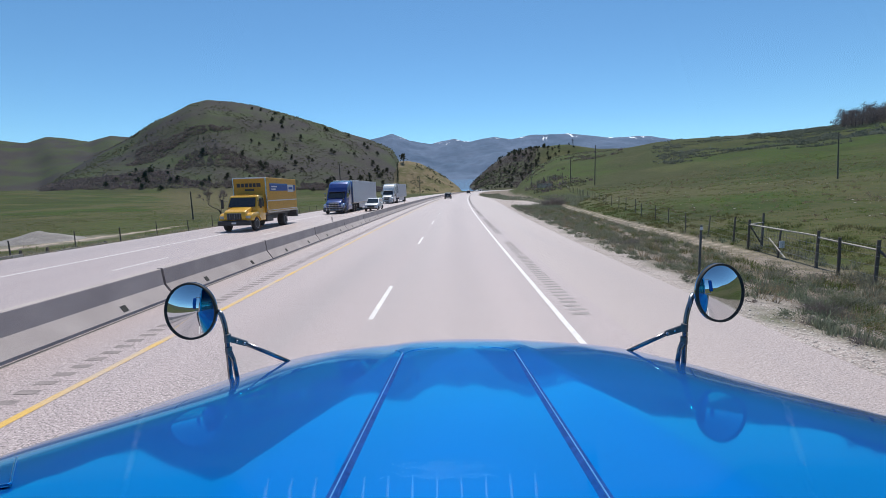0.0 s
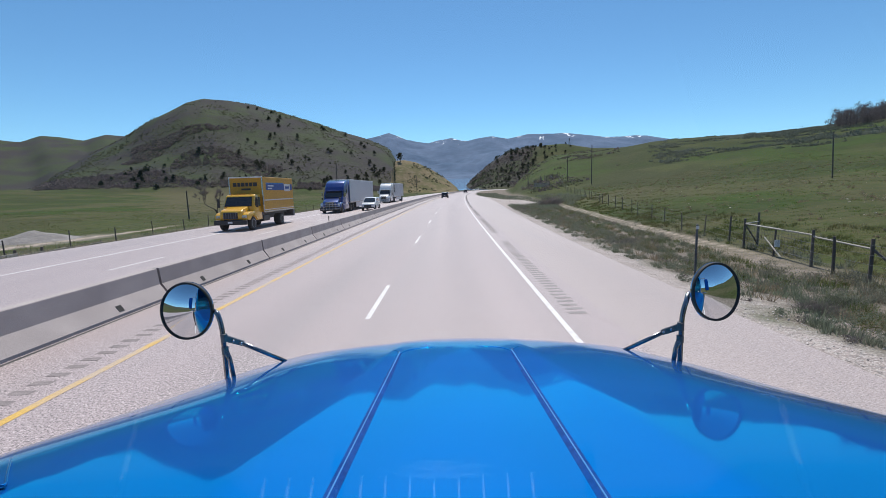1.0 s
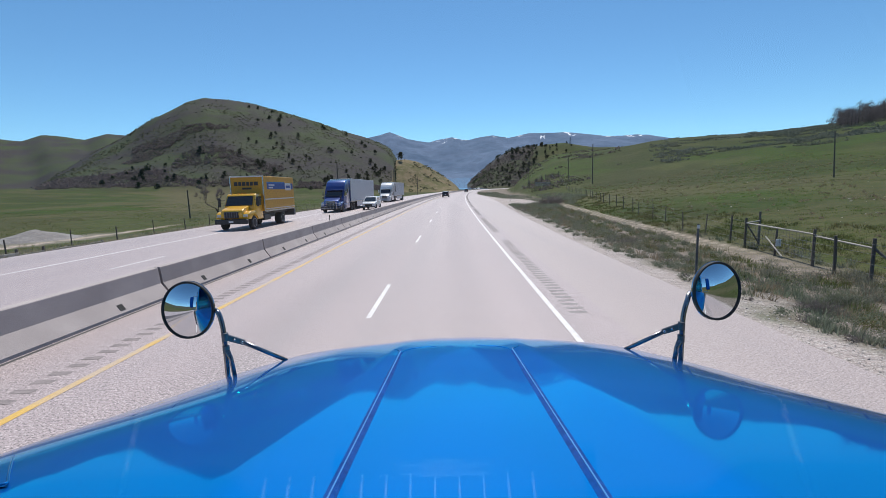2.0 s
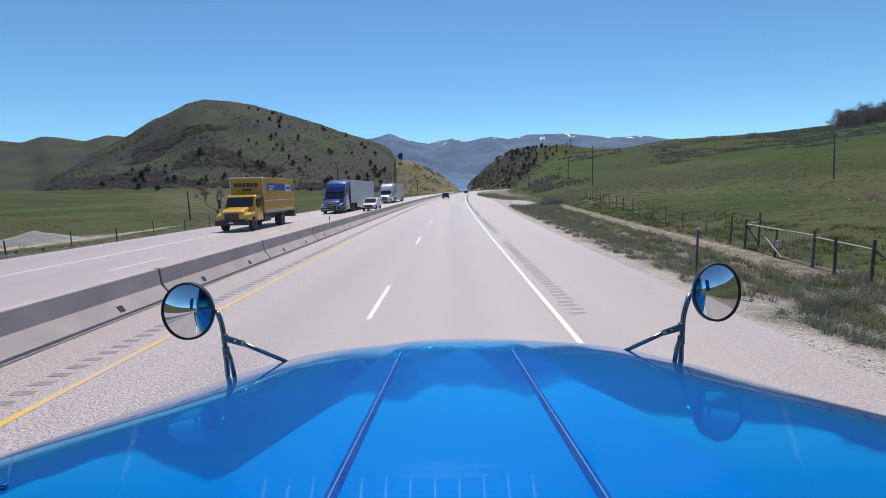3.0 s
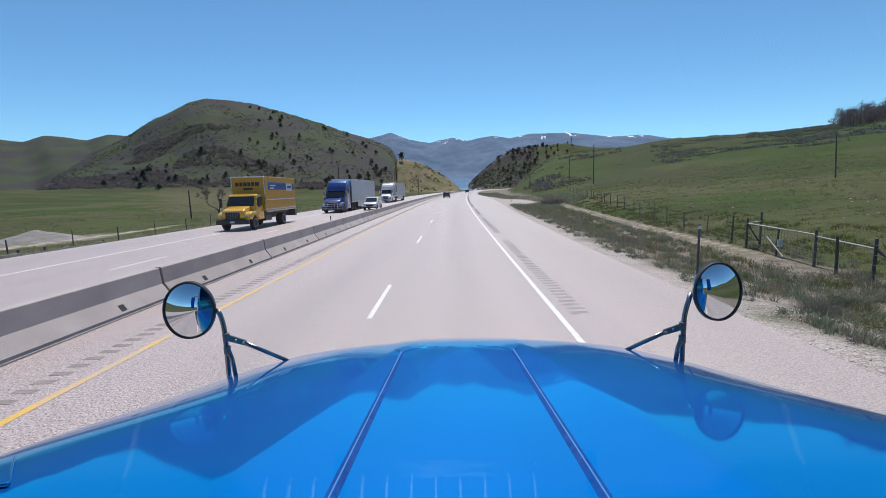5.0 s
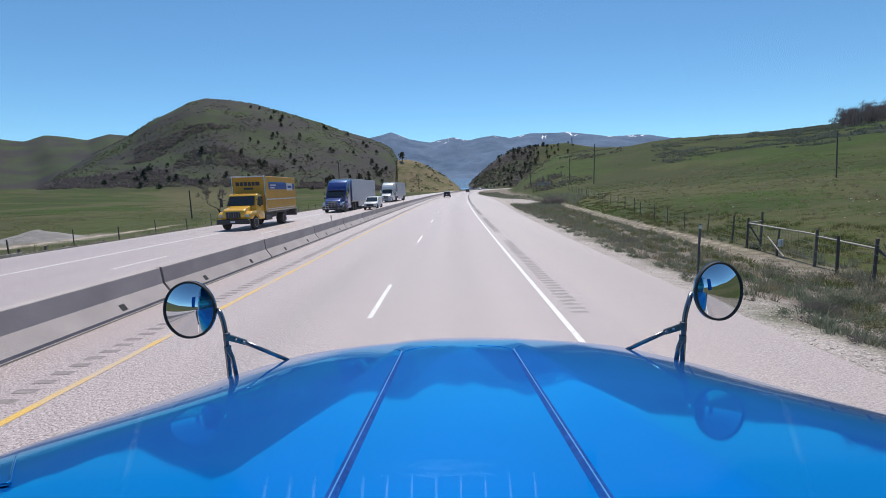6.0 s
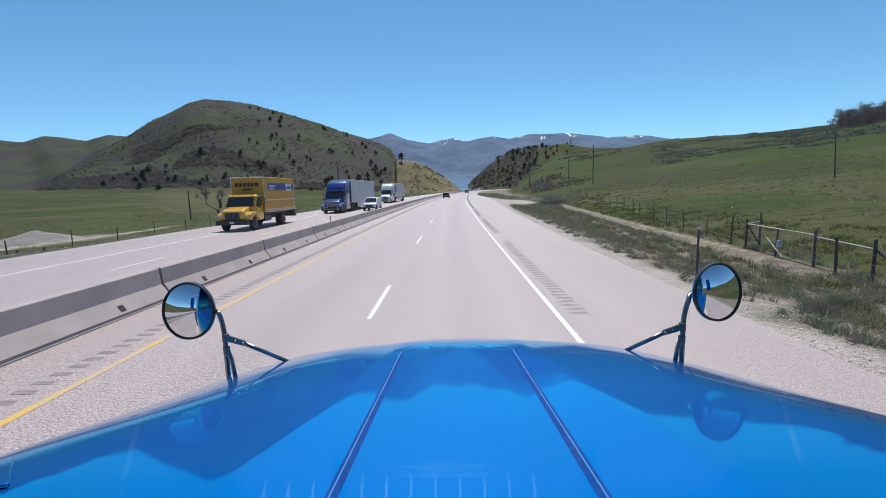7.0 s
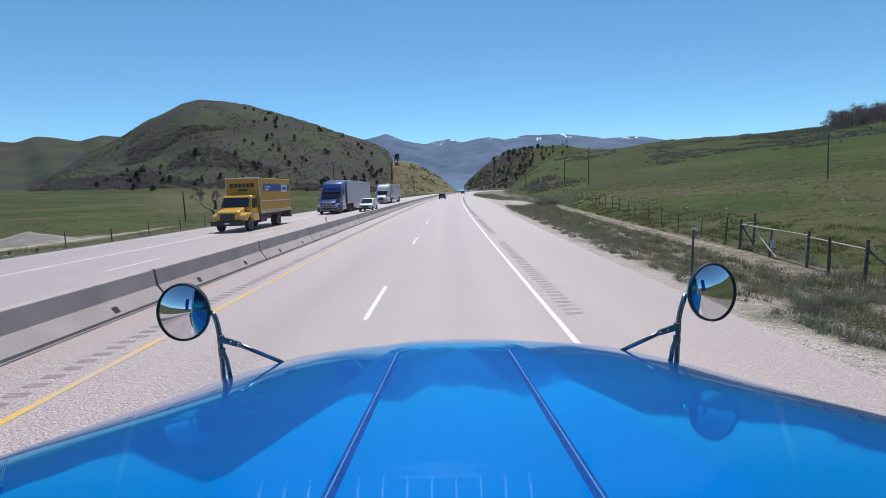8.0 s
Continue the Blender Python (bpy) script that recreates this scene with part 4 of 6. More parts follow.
        part("vent_rib", box(x - 0.0015, x + 0.0015, 0.464, 0.535, 1.932, 1.94), PALE, dash)
    speck_rng = random.Random(12)
    # pale specks added to give the row of sparkle seen in the glass
    bm = bmesh.new()
    for _ in range(240):
        gx, gy = speck_rng.gauss(-0.055, 0.04), 0.453 + speck_rng.gauss(0, 0.0022)
        add_box(bm, gx - 0.0009, gx + 0.0009, gy - 0.0006, gy + 0.0006, 1.9305, 1.932)
    for _ in range(110):
        gx, gy = speck_rng.gauss(-0.06, 0.03), 0.446 + speck_rng.gauss(0, 0.0012)
        add_box(bm, gx - 0.0009, gx + 0.0009, gy - 0.0005, gy + 0.0005, 1.9305, 1.932)
    part("dust_line", bm, PALE, dash, "pale specks added as a line of sparkle along the vent")
    part("vent_slot", box(-0.355, 0.14, 0.458, 0.538, 1.9285, 1.9325), BLACK, dash)
    # loose pale specks added to make the two fuzzy light streaks
    for x in (-0.565, 0.50):
        bm = bmesh.new()
        for _ in range(420):
            gx, gy = x + speck_rng.gauss(0, 0.0016), speck_rng.uniform(0.36, 0.54)
            add_box(bm, gx - 0.0006, gx + 0.0006, gy - 0.0011, gy + 0.0011, 1.9305, 1.932)
        part("stitch", bm, PALE, dash, "line of pale specks added for a mirrored light streak")
    w = part("windshield", profile([(0.622, 1.85), (0.0, 2.95), (0.006, 2.953), (0.628, 1.853)], -1.02, 1.02), windshield_glass(), truck, "clear raked windshield")
    w.visible_shadow = False
    part("frame_rail", box(-0.42, -0.34, -4.2, 2.1, 0.7, 0.95), STEEL, truck)
    part("cowl", box(-1.05, 1.05, 0.56, 0.6, 1.2, 1.86), PAINT_DARK, truck)
    part("frame_rail", box(0.34, 0.42, -4.2, 2.1, 0.7, 0.95), STEEL, truck)
    part("axle", tube([(-0.9, 1.35, 0.52), (0.9, 1.35, 0.52)], 0.06), STEEL, truck)
    part("axle", tube([(-0.9, -3.0, 0.52), (0.9, -3.0, 0.52)], 0.09), STEEL, truck)
    part("grille", box(-0.45, 0.45, 2.2, 2.27, 0.85, 1.55, 0.03), CHROME, truck, "chrome grille")
    part("bumper", box(-1.1, 1.1, 2.2, 2.4, 0.35, 0.75, 0.06), CHROME, truck, "chrome bumper")


build_truck()


# ---- traffic (each is built with its nose at y = 0, looking towards -y) ----
def windshield_pane(name, parent, x0, x1, low, high, mat=None, thick=0.03, inset=0.12):
    """A pane from the line (y, z) low to the line high, narrower at its top."""
    bm = bmesh.new()
    n = Vector((0, -(high[1] - low[1]), high[0] - low[0])).normalized()
    if n.y > 0:
        n = -n
    rows = []
    for o in (0.0, thick):
        rows.append([bm.verts.new(Vector((x, y, z)) + n * o) for x, (y, z) in ((x0, low), (x1, low), (x1 - inset, high), (x0 + inset, high))])
    bm.faces.new(rows[0])
    bm.faces.new(rows[1])
    for i in range(4):
        j = (i + 1) % 4
        bm.faces.new((rows[0][i], rows[0][j], rows[1][j], rows[1][i]))
    bmesh.ops.bevel(bm, geom=list(bm.edges), offset=0.012, segments=2, affect="EDGES")
    return part(name, bm, mat or GLASS, parent)


def side_pane(parent, x, rows, mat=None, name="side_window"):
    """A flat pane or panel on a side, with an outline of (y, z)."""
    s = 1 if x > 0 else -1
    return part(name, profile(rows, min(x, x + s * 0.015), max(x, x + s * 0.015), 0.004, 1), mat or GLASS, parent)


def bar_text(parent, x, y0, z0, wide, high, mat, name="lettering"):
    s = 1 if x > 0 else -1
    return part(name, box(min(x, x + s * 0.008), max(x, x + s * 0.008), y0, y0 + wide, z0, z0 + high), mat, parent)


def semi(name, label, at, paint, body_mat, bull_bar, stripes):
    t = thing(name, label, "semi truck", at)
    cab = part("cab", profile([(1.75, 0.6), (1.6, 1.72), (2.0, 2.1), (2.38, 2.72), (2.55, 3.1), (3.0, 3.62), (3.6, 3.86), (4.7, 3.95), (4.75, 0.9), (3.0, 0.6)], -1.2, 1.2, 0.12, 3, 0.02, 2.0), paint, t, smooth_shade=True, sharp=40)
    part("hood", profile([(0.28, 0.72), (0.12, 0.95), (0.16, 1.3), (0.45, 1.48), (1.2, 1.66), (1.85, 1.82), (1.95, 0.95), (0.6, 0.72)], -0.92, 0.92, 0.1, 3, 0.05, 1.0), paint, t, smooth_shade=True, sharp=40)
    windshield_pane("windshield", t, -1.06, 1.06, (1.66, 1.86), (2.26, 2.58))
    part("sun_visor", box(-1.05, 1.05, 2.05, 2.35, 2.62, 2.72, 0.03), paint, t)
    part("grille", box(-0.52, 0.52, 0.06, 0.2, 0.75, 1.38, 0.05), BLACK, t, "black grille with chrome bars")
    for k in range(5):
        part("grille_bar", box(-0.5, 0.5, 0.03, 0.08, 0.82 + 0.12 * k, 0.85 + 0.12 * k, 0.008), CHROME if not stripes else BLACK, t)
    part("bumper", profile([(0.0, 0.3), (0.0, 0.62), (0.1, 0.72), (0.6, 0.72), (0.55, 0.3)], -1.2, 1.2, 0.05, 2), paint if stripes else BLACK, t)
    for s in (-1, 1):
        part("fender", profile([(0.3, 0.6), (0.32, 1.0), (0.6, 1.22), (1.5, 1.3), (1.9, 1.05), (1.95, 0.65), (1.83, 0.65), (1.7, 1.0), (1.3, 1.14), (0.95, 1.06), (0.72, 0.6)], min(s * 0.82, s * 1.2), max(s * 0.82, s * 1.2), 0.05, 2), paint, t, smooth_shade=True, sharp=40)
        part("headlight", profile([(0.24, 0.86), (0.3, 1.12), (0.62, 1.2), (0.5, 0.9)], min(s * 0.76, s * 1.17), max(s * 0.76, s * 1.17), 0.03, 2), LAMP, t, "clear headlight")
        side_pane(t, s * 1.2, [(2.0, 1.9), (2.3, 2.55), (2.95, 2.55), (2.95, 1.85)])
        side_pane(t, s * 1.19, [(3.55, 2.3), (3.55, 2.8), (3.85, 2.8), (3.85, 2.3)])
        part("side_skirt", box(min(s * 1.0, s * 1.21), max(s * 1.0, s * 1.21), 2.0, 4.6, 0.4, 1.0, 0.04), paint, t)
        part("step", box(min(s * 1.1, s * 1.23), max(s * 1.1, s * 1.23), 2.05, 2.75, 0.38, 0.44), ALU, t)
        m = part("mirror", box(s * 1.42 - 0.1, s * 1.42 + 0.1, 1.85, 1.98, 1.95, 2.5, 0.05), CHROME if not stripes else WHITE, t)
        part("mirror_arm", tube([(s * 1.15, 2.1, 2.2), (s * 1.42, 1.95, 2.2)], 0.03, 8), BLACK, m)
        part("hood_mirror", box(s * 1.05 - 0.09, s * 1.05 + 0.09, 0.75, 0.82, 1.62, 1.85, 0.03), BLACK, t)
        part("hood_mirror_arm", tube([(s * 0.95, 0.95, 1.35), (s * 1.05, 0.8, 1.65)], 0.015, 6), BLACK, t)
        wheel(t, s * 1.04, 1.25, 0.51, 0.3, s)
        for y in (5.5, 6.8):
            wheel(t, s * 0.95, y, 0.51, 0.56, s)
        for y in (17.9, 19.15):
            wheel(t, s * 0.98, y, 0.51, 0.56, s)
        part("landing_gear", box(s * 0.8 - 0.06, s * 0.8 + 0.06, 8.0, 8.12, 0.25, 1.1), STEEL, t)
        part("trailer_skirt", box(min(s * 1.22, s * 1.25), max(s * 1.22, s * 1.25), 8.6, 16.8, 0.42, 1.1), TRAILER, t)
        part("bottom_rail", box(min(s * 1.29, s * 1.315), max(s * 1.29, s * 1.315), 5.2, 21.2, 1.08, 1.2), ALU, t, "riveted aluminium bottom rail")
        if stripes:
            for k in range(3):
                bar_text(t, s * 1.31, 5.9, 3.45 - 0.34 * k, (0.9, 1.5, 1.35)[k], 0.22, BLACK)
            for k in range(3):
                pts = [(s * 1.315, 5.6 + 0.16 * i, 2.05 + 0.2 * k + 0.16 * math.sin(i * 0.62 + k) + 0.025 * i) for i in range(13)]
                part("wave_stripe", tube(pts, [0.012 + 0.035 * math.sin(math.pi * i / 12) for i in range(13)], 6), BLACK, t)
                pts = [(s * 1.205, 2.7 + 0.15 * i, 1.3 + 0.16 * k + 0.12 * math.sin(i * 0.62 + k) + 0.04 * i) for i in range(12)]
                part("wave_stripe", tube(pts, [0.012 + 0.03 * math.sin(math.pi * i / 11) for i in range(12)], 6), BLACK, t)
    part("roof_badge", box(-0.55, 0.55, 2.62, 2.8, 3.02, 3.2, 0.04), WHITE if not stripes else BLACK, t)
    part("chassis", box(-0.45, 0.45, 2.0, 7.4, 0.65, 1.0), STEEL, t)
    part("fifth_wheel", box(-0.5, 0.5, 5.6, 6.7, 1.0, 1.12), BLACK, t)
    tr = part("trailer", box(-1.3, 1.3, 5.15, 21.2, 1.12, 4.08, 0.03), body_mat, t, "plain white dry van trailer body")
    part("nose_frame", box(-1.29, 1.29, 5.1, 5.17, 1.15, 4.05, 0.02), ALU, tr)
    part("refrigeration_unit" if not stripes else "nose_panel", box(-0.95, 0.95, 4.95, 5.16, 2.3, 3.8, 0.06), WHITE, tr)
    part("undercarriage", box(-0.6, 0.6, 16.9, 20.4, 0.6, 1.12), STEEL, t)
    part("rear_guard", box(-1.1, 1.1, 21.0, 21.1, 0.5, 0.6), STEEL, t)
    part("rear_guard_post", box(-0.6, -0.5, 21.0, 21.1, 0.5, 1.12), STEEL, t)
    part("rear_guard_post", box(0.5, 0.6, 21.0, 21.1, 0.5, 1.12), STEEL, t)
    if bull_bar:
        g = part("bull_bar", tube([(-0.75, -0.1, 0.4), (-0.75, -0.14, 1.25), (0.75, -0.14, 1.25), (0.75, -0.1, 0.4)], 0.035, 8), CHROME, t, "chrome bull bar")
        for z in (0.55, 0.8, 1.05):
            part("rail", tube([(-1.15, -0.02, z), (-0.75, -0.13, z), (0.75, -0.13, z), (1.15, -0.02, z)], 0.025, 8), CHROME, g)
        for x in (-0.4, 0.0, 0.4):
            part("rail", tube([(x, -0.13, 0.42), (x, -0.14, 1.25)], 0.02, 8), CHROME, g)
        part("mount", box(-0.4, 0.4, -0.1, 0.1, 0.4, 0.5), STEEL, g)
    return t


def box_truck(at):
    t = thing("box_truck", "yellow rental box truck with a tall cargo box", "truck", at)
    part("cab", profile([(1.35, 0.65), (1.35, 1.62), (1.75, 2.42), (1.95, 2.52), (2.75, 2.52), (2.8, 0.65)], -1.1, 1.1, 0.09, 3, 0.05, 1.6), YELLOW, t, smooth_shade=True, sharp=40)
    part("hood", profile([(0.2, 0.8), (0.12, 1.1), (0.2, 1.38), (0.5, 1.5), (1.5, 1.72), (1.55, 0.8)], -0.78, 0.78, 0.09, 3, 0.08, 1.1), YELLOW, t, smooth_shade=True, sharp=40)
    windshield_pane("windshield", t, -0.98, 0.98, (1.33, 1.68), (1.7, 2.34), inset=0.08)
    part("grille", box(-0.5, 0.5, 0.07, 0.2, 0.85, 1.3, 0.05), BLACK, t, "black slatted grille")
    for k in range(6):
        part("grille_bar", box(-0.47 + 0.17 * k, -0.43 + 0.17 * k, 0.04, 0.09, 0.88, 1.27), STEEL, t)
    part("bumper", box(-1.15, 1.15, 0.0, 0.22, 0.45, 0.78, 0.05), BLACK, t)
    part("licence_bar", box(-0.16, 0.16, -0.012, 0.0, 0.56, 0.68), WHITE, t)
    for s in (-1, 1):
        part("fender", profile([(0.25, 0.78), (0.28, 1.12), (0.6, 1.3), (1.4, 1.34), (1.8, 1.0), (1.85, 0.7), (1.72, 0.7), (1.55, 1.0), (1.15, 1.13), (0.85, 1.05), (0.68, 0.75)], min(s * 0.7, s * 1.16), max(s * 0.7, s * 1.16), 0.06, 2), YELLOW, t, smooth_shade=True, sharp=40)
        part("headlight", box(s * 0.9 - 0.17, s * 0.9 + 0.17, 0.2, 0.32, 0.92, 1.1, 0.03), LAMP, t, "clear headlight")
        side_pane(t, s * 1.085, [(1.62, 1.7), (1.85, 2.3), (2.55, 2.3), (2.55, 1.65)])
        part("mirror", box(s * 1.38 - 0.09, s * 1.38 + 0.09, 1.3, 1.38, 1.6, 2.25, 0.03), BLACK, t)
        part("mirror_arm", tube([(s * 1.08, 1.5, 2.1), (s * 1.38, 1.35, 2.1)], 0.02, 6), BLACK, t)
        wheel(t, s * 1.0, 1.15, 0.48, 0.27, s, WHITE)
        wheel(t, s * 0.95, 6.2, 0.48, 0.52, s, WHITE)
        part("fuel_tank", box(min(s * 0.75, s * 1.1), max(s * 0.75, s * 1.1), 2.9, 4.1, 0.5, 0.95, 0.06), BLACK, t)
        part("bottom_rail", box(min(s * 1.24, s * 1.27), max(s * 1.24, s * 1.27), 2.85, 9.0, 1.14, 1.26), ALU, t)
        part("white_stripe", box(min(s * 1.25, s * 1.258), max(s * 1.25, s * 1.258), 2.95, 8.95, 2.02, 2.1), WHITE, t)
        part("white_stripe", box(min(s * 1.25, s * 1.258), max(s * 1.25, s * 1.258), 2.95, 8.95, 1.32, 1.37), WHITE, t)
        part("decal", box(min(s * 1.25, s * 1.256), max(s * 1.25, s * 1.256), 3.4, 6.95, 3.285, 3.36), DECAL_AND_HIGHLIGHT, t, "light blue printed band")
        for k in range(2):
            part("lettering", box(min(s * 1.262, s * 1.266), max(s * 1.262, s * 1.266), 3.7, 4.5 + 0.3 * k, 2.87 + 0.2 * k, 2.97 + 0.2 * k), WHITE, t)
        p = part("decal", box(min(s * 1.25, s * 1.258), max(s * 1.25, s * 1.258), 3.4, 8.8, 2.8, 3.28), BLUE_SIGN, t, "blue printed band")
        part("decal_badge", box(min(s * 1.258, s * 1.266), max(s * 1.258, s * 1.266), 7.0, 8.3, 2.7, 3.3), WHITE, p)
        part("decal_bar", box(min(s * 1.266, s * 1.272), max(s * 1.266, s * 1.272), 7.2, 8.1, 2.9, 3.1), BLUE_SIGN, p)
        part("corner_post", box(s * 1.22 - 0.05, s * 1.22 + 0.05, 2.76, 2.86, 1.2, 3.78, 0.03), ALU, t)
    c = part("cargo_box", box(-1.25, 1.25, 2.8, 9.0, 1.2, 3.78, 0.03), ORANGE, t, "orange-yellow ribbed cargo box")
    part("top_rail", box(-1.25, 1.25, 2.75, 2.85, 3.72, 3.81, 0.02), WHITE, c)
    for k, (x0, x1) in enumerate(((-0.95, -0.68), (-0.62, -0.4), (-0.34, -0.08), (-0.02, 0.2), (0.26, 0.48), (0.54, 0.85))):
        part("lettering", box(x0, x1, 2.785, 2.8, 3.1, 3.38), BLACK, c)
    part("lettering", box(-0.35, 0.35, 2.785, 2.8, 2.82, 2.96), BLACK, c)
    for x in (-0.7, -0.25, 0.0, 0.25, 0.7):
        part("marker_light", box(x - 0.06, x + 0.06, 1.9, 2.0, 2.51, 2.57, 0.015), AMBER, t)
    part("chassis", box(-0.42, 0.42, 1.0, 8.8, 0.6, 0.9), STEEL, t)
    part("subframe", box(-0.6, 0.6, 2.9, 8.9, 0.9, 1.2), STEEL, t)
    part("liftgate", box(-1.15, 1.15, 9.05, 9.4, 0.55, 1.15, 0.03), STEEL, t)
    return t


def car(name, label, at, paint, category="car", high=1.68, wide=1.84, long=4.65, group=""):
    t = thing(name, label, category, at, group)
    w = wide / 2
    k = high / 1.68
    def rounded(bm):
        for v in bm.verts:      # the plan narrows towards nose and tail
            y = v.co.y
            v.co.x *= 1 - 0.16 * max(0.0, (0.7 - y) / 0.7) ** 2 - 0.1 * max(0.0, (y - long + 0.6) / 0.6) ** 2
            v.co.y += 0.10 * (abs(v.co.x) / w) ** 2 * max(0.0, (0.7 - y) / 0.7)
        return bm
    part("body", rounded(profile([(0.08, 0.32), (0.0, 0.55), (0.06, 0.82 * k), (0.35, 0.95 * k), (1.2, 1.06 * k), (long - 0.3, 1.08 * k), (long, 0.9 * k), (long - 0.02, 0.45), (long - 0.25, 0.3)], -w, w, 0.12, 4, 0.06, 0.7)), paint, t, smooth_shade=True, sharp=40)
    part("cabin", profile([(1.05, 1.0 * k), (1.85, 1.6 * k), (2.2, high), (long - 1.0, high), (long - 0.35, 1.5 * k), (long - 0.1, 1.02 * k)], -w * 0.93, w * 0.93, 0.08, 3, 0.16, 1.0), paint, t, smooth_shade=True, sharp=40)
    windshield_pane("windshield", t, -w * 0.82, w * 0.82, (1.13, 1.08 * k), (1.86, 1.585 * k), thick=0.025, inset=0.08)
    windshield_pane("rear_window", t, -w * 0.78, w * 0.78, (long - 0.155, 1.12 * k), (long - 0.37, 1.5 * k), thick=-0.025, inset=0.08)
    part("grille", box(-w * 0.5, w * 0.5, -0.01, 0.05, 0.5, 0.76 * k, 0.02), BLACK, t)
    part("lower_bumper", box(-w * 0.9, w * 0.9, -0.012, 0.12, 0.3, 0.45, 0.03), BLACK, t)
    part("rear_bumper", box(-w * 0.92, w * 0.92, long - 0.1, long + 0.04, 0.34, 0.58, 0.04), BLACK, t)
    part("licence_bar", box(-0.16, 0.16, long - 0.005, long + 0.012, 0.72, 0.84), WHITE, t)
    for s in (-1, 1):
        part("headlight", box(s * w * 0.64 - 0.15, s * w * 0.64 + 0.15, 0.03, 0.25, 0.7 * k, 0.82 * k, 0.03), LAMP, t, "clear headlight")
        part("tail_light", box(s * w * 0.82 - 0.1, s * w * 0.82 + 0.1, long - 0.15, long + 0.02, 0.78 * k, 1.02 * k, 0.03), RED, t, "red tail light")
        side_pane(t, s * w * 0.885, [(1.55, 1.12 * k), (2.0, 1.5 * k), (2.65, 1.53 * k), (2.65, 1.12 * k)])
        side_pane(t, s * w * 0.885, [(2.73, 1.12 * k), (2.73, 1.53 * k), (long - 1.0, 1.51 * k), (long - 0.7, 1.12 * k)])
        part("mirror", box(s * (w + 0.06) - 0.09, s * (w + 0.06) + 0.09, 1.45, 1.57, 1.02 * k, 1.17 * k, 0.03), paint, t)
        for y in (0.85, long - 0.95):
            wheel(t, s * (w - 0.12), y, 0.35, 0.24, s)
    return t


semi("semi_truck_blue", "blue sleeper semi truck with chrome bull bar and white trailer", at_road(-14.5, 52.5), SEMI_BLUE, TRAILER, True, False)
semi("semi_truck_white", "white sleeper semi truck with dark wave stripes and white trailer", at_road(-14.4, 90.0), WHITE, TRAILER, True, True)
box_truck(at_road(-15.15, 30.2))
car("suv_white", "white sport utility car with dark windows", at_road(-10.9, 57.0), WHITE)
car("suv_dark", "dark sport utility car seen from behind", at_road(-3.4, 126.0, 0, 180), DARK_CAR)
car("pickup_dark", "dark car far ahead in the inner lane", at_road(-0.1, 240.0, 0, 180), DARK_CAR, high=1.85, wide=1.95)
car("car_white", "white car far off on the oncoming side", at_road(-11.0, 420.0), WHITE)
car("car_white", "white car far off on the oncoming side", at_road(-14.0, 455.0), WHITE, high=2.2, wide=2.1, long=6.0)


parked = car("car_parked", "blue and white car parked by the far fence", pose(-30.0, 133.0, land(-30.0, 133.0)[0], 0, 0, 60), SEMI_BLUE)


# ---- trees ----
rnd = random.Random(11)


def leaf_cloud(count, shape, size, rng):
    """Small leaf faces strewn through a shape that gives a point and a reach."""
    verts, faces = [], []
    for _ in range(count):
        c = shape(rng)
        s = size * rng.uniform(0.6, 1.4)
        n = Vector((rng.gauss(0, 1), rng.gauss(0, 1), rng.gauss(0, 0.8))).normalized()
        u = n.orthogonal().normalized()
        v = n.cross(u)
        k = len(verts)
        a = rng.uniform(0, 6.28)
        for i in range(4):
            t = a + i * 1.571
            d = s * rng.uniform(0.6, 1.15)
            verts.append(tuple(c + u * math.cos(t) * d + v * math.sin(t) * d))
        faces.append((k, k + 1, k + 2, k + 3))
    return verts, faces


def juniper_shape(seed, high, wide, base):
    lobes = []
    g = random.Random(seed)
    for i in range(16):
        t = g.random() ** 0.8
        reach = wide * (1 - 0.75 * t) * g.uniform(0.4, 0.95)
        a = g.uniform(0, 6.28)
        lobes.append((Vector((math.cos(a) * reach * 0.6, math.sin(a) * reach * 0.6, base + (high - base) * (0.12 + 0.85 * t))), wide * g.uniform(0.22, 0.42) * (1.1 - 0.6 * t)))

    def shape(rng):
        c, r = rng.choice(lobes)
        return c + Vector((rng.gauss(0, 0.5), rng.gauss(0, 0.5), rng.gauss(0, 0.5))) * r
    return shape


def juniper(seed, high, wide):
    t = thing("juniper_tree", "dark green juniper tree on the brushy slope", "tree", group="junipers on the hills")
    part("trunk", tube([(0, 0, -0.6), (0.05, 0, high * 0.3), (0, 0.05, high * 0.8)], [0.22, 0.15, 0.04], 6), BARK, t)
    v, f = leaf_cloud(330, juniper_shape(seed, high, wide, 0.4), 0.36, random.Random(seed))
    raw("crown", v, f, NEEDLES, t)
    return t


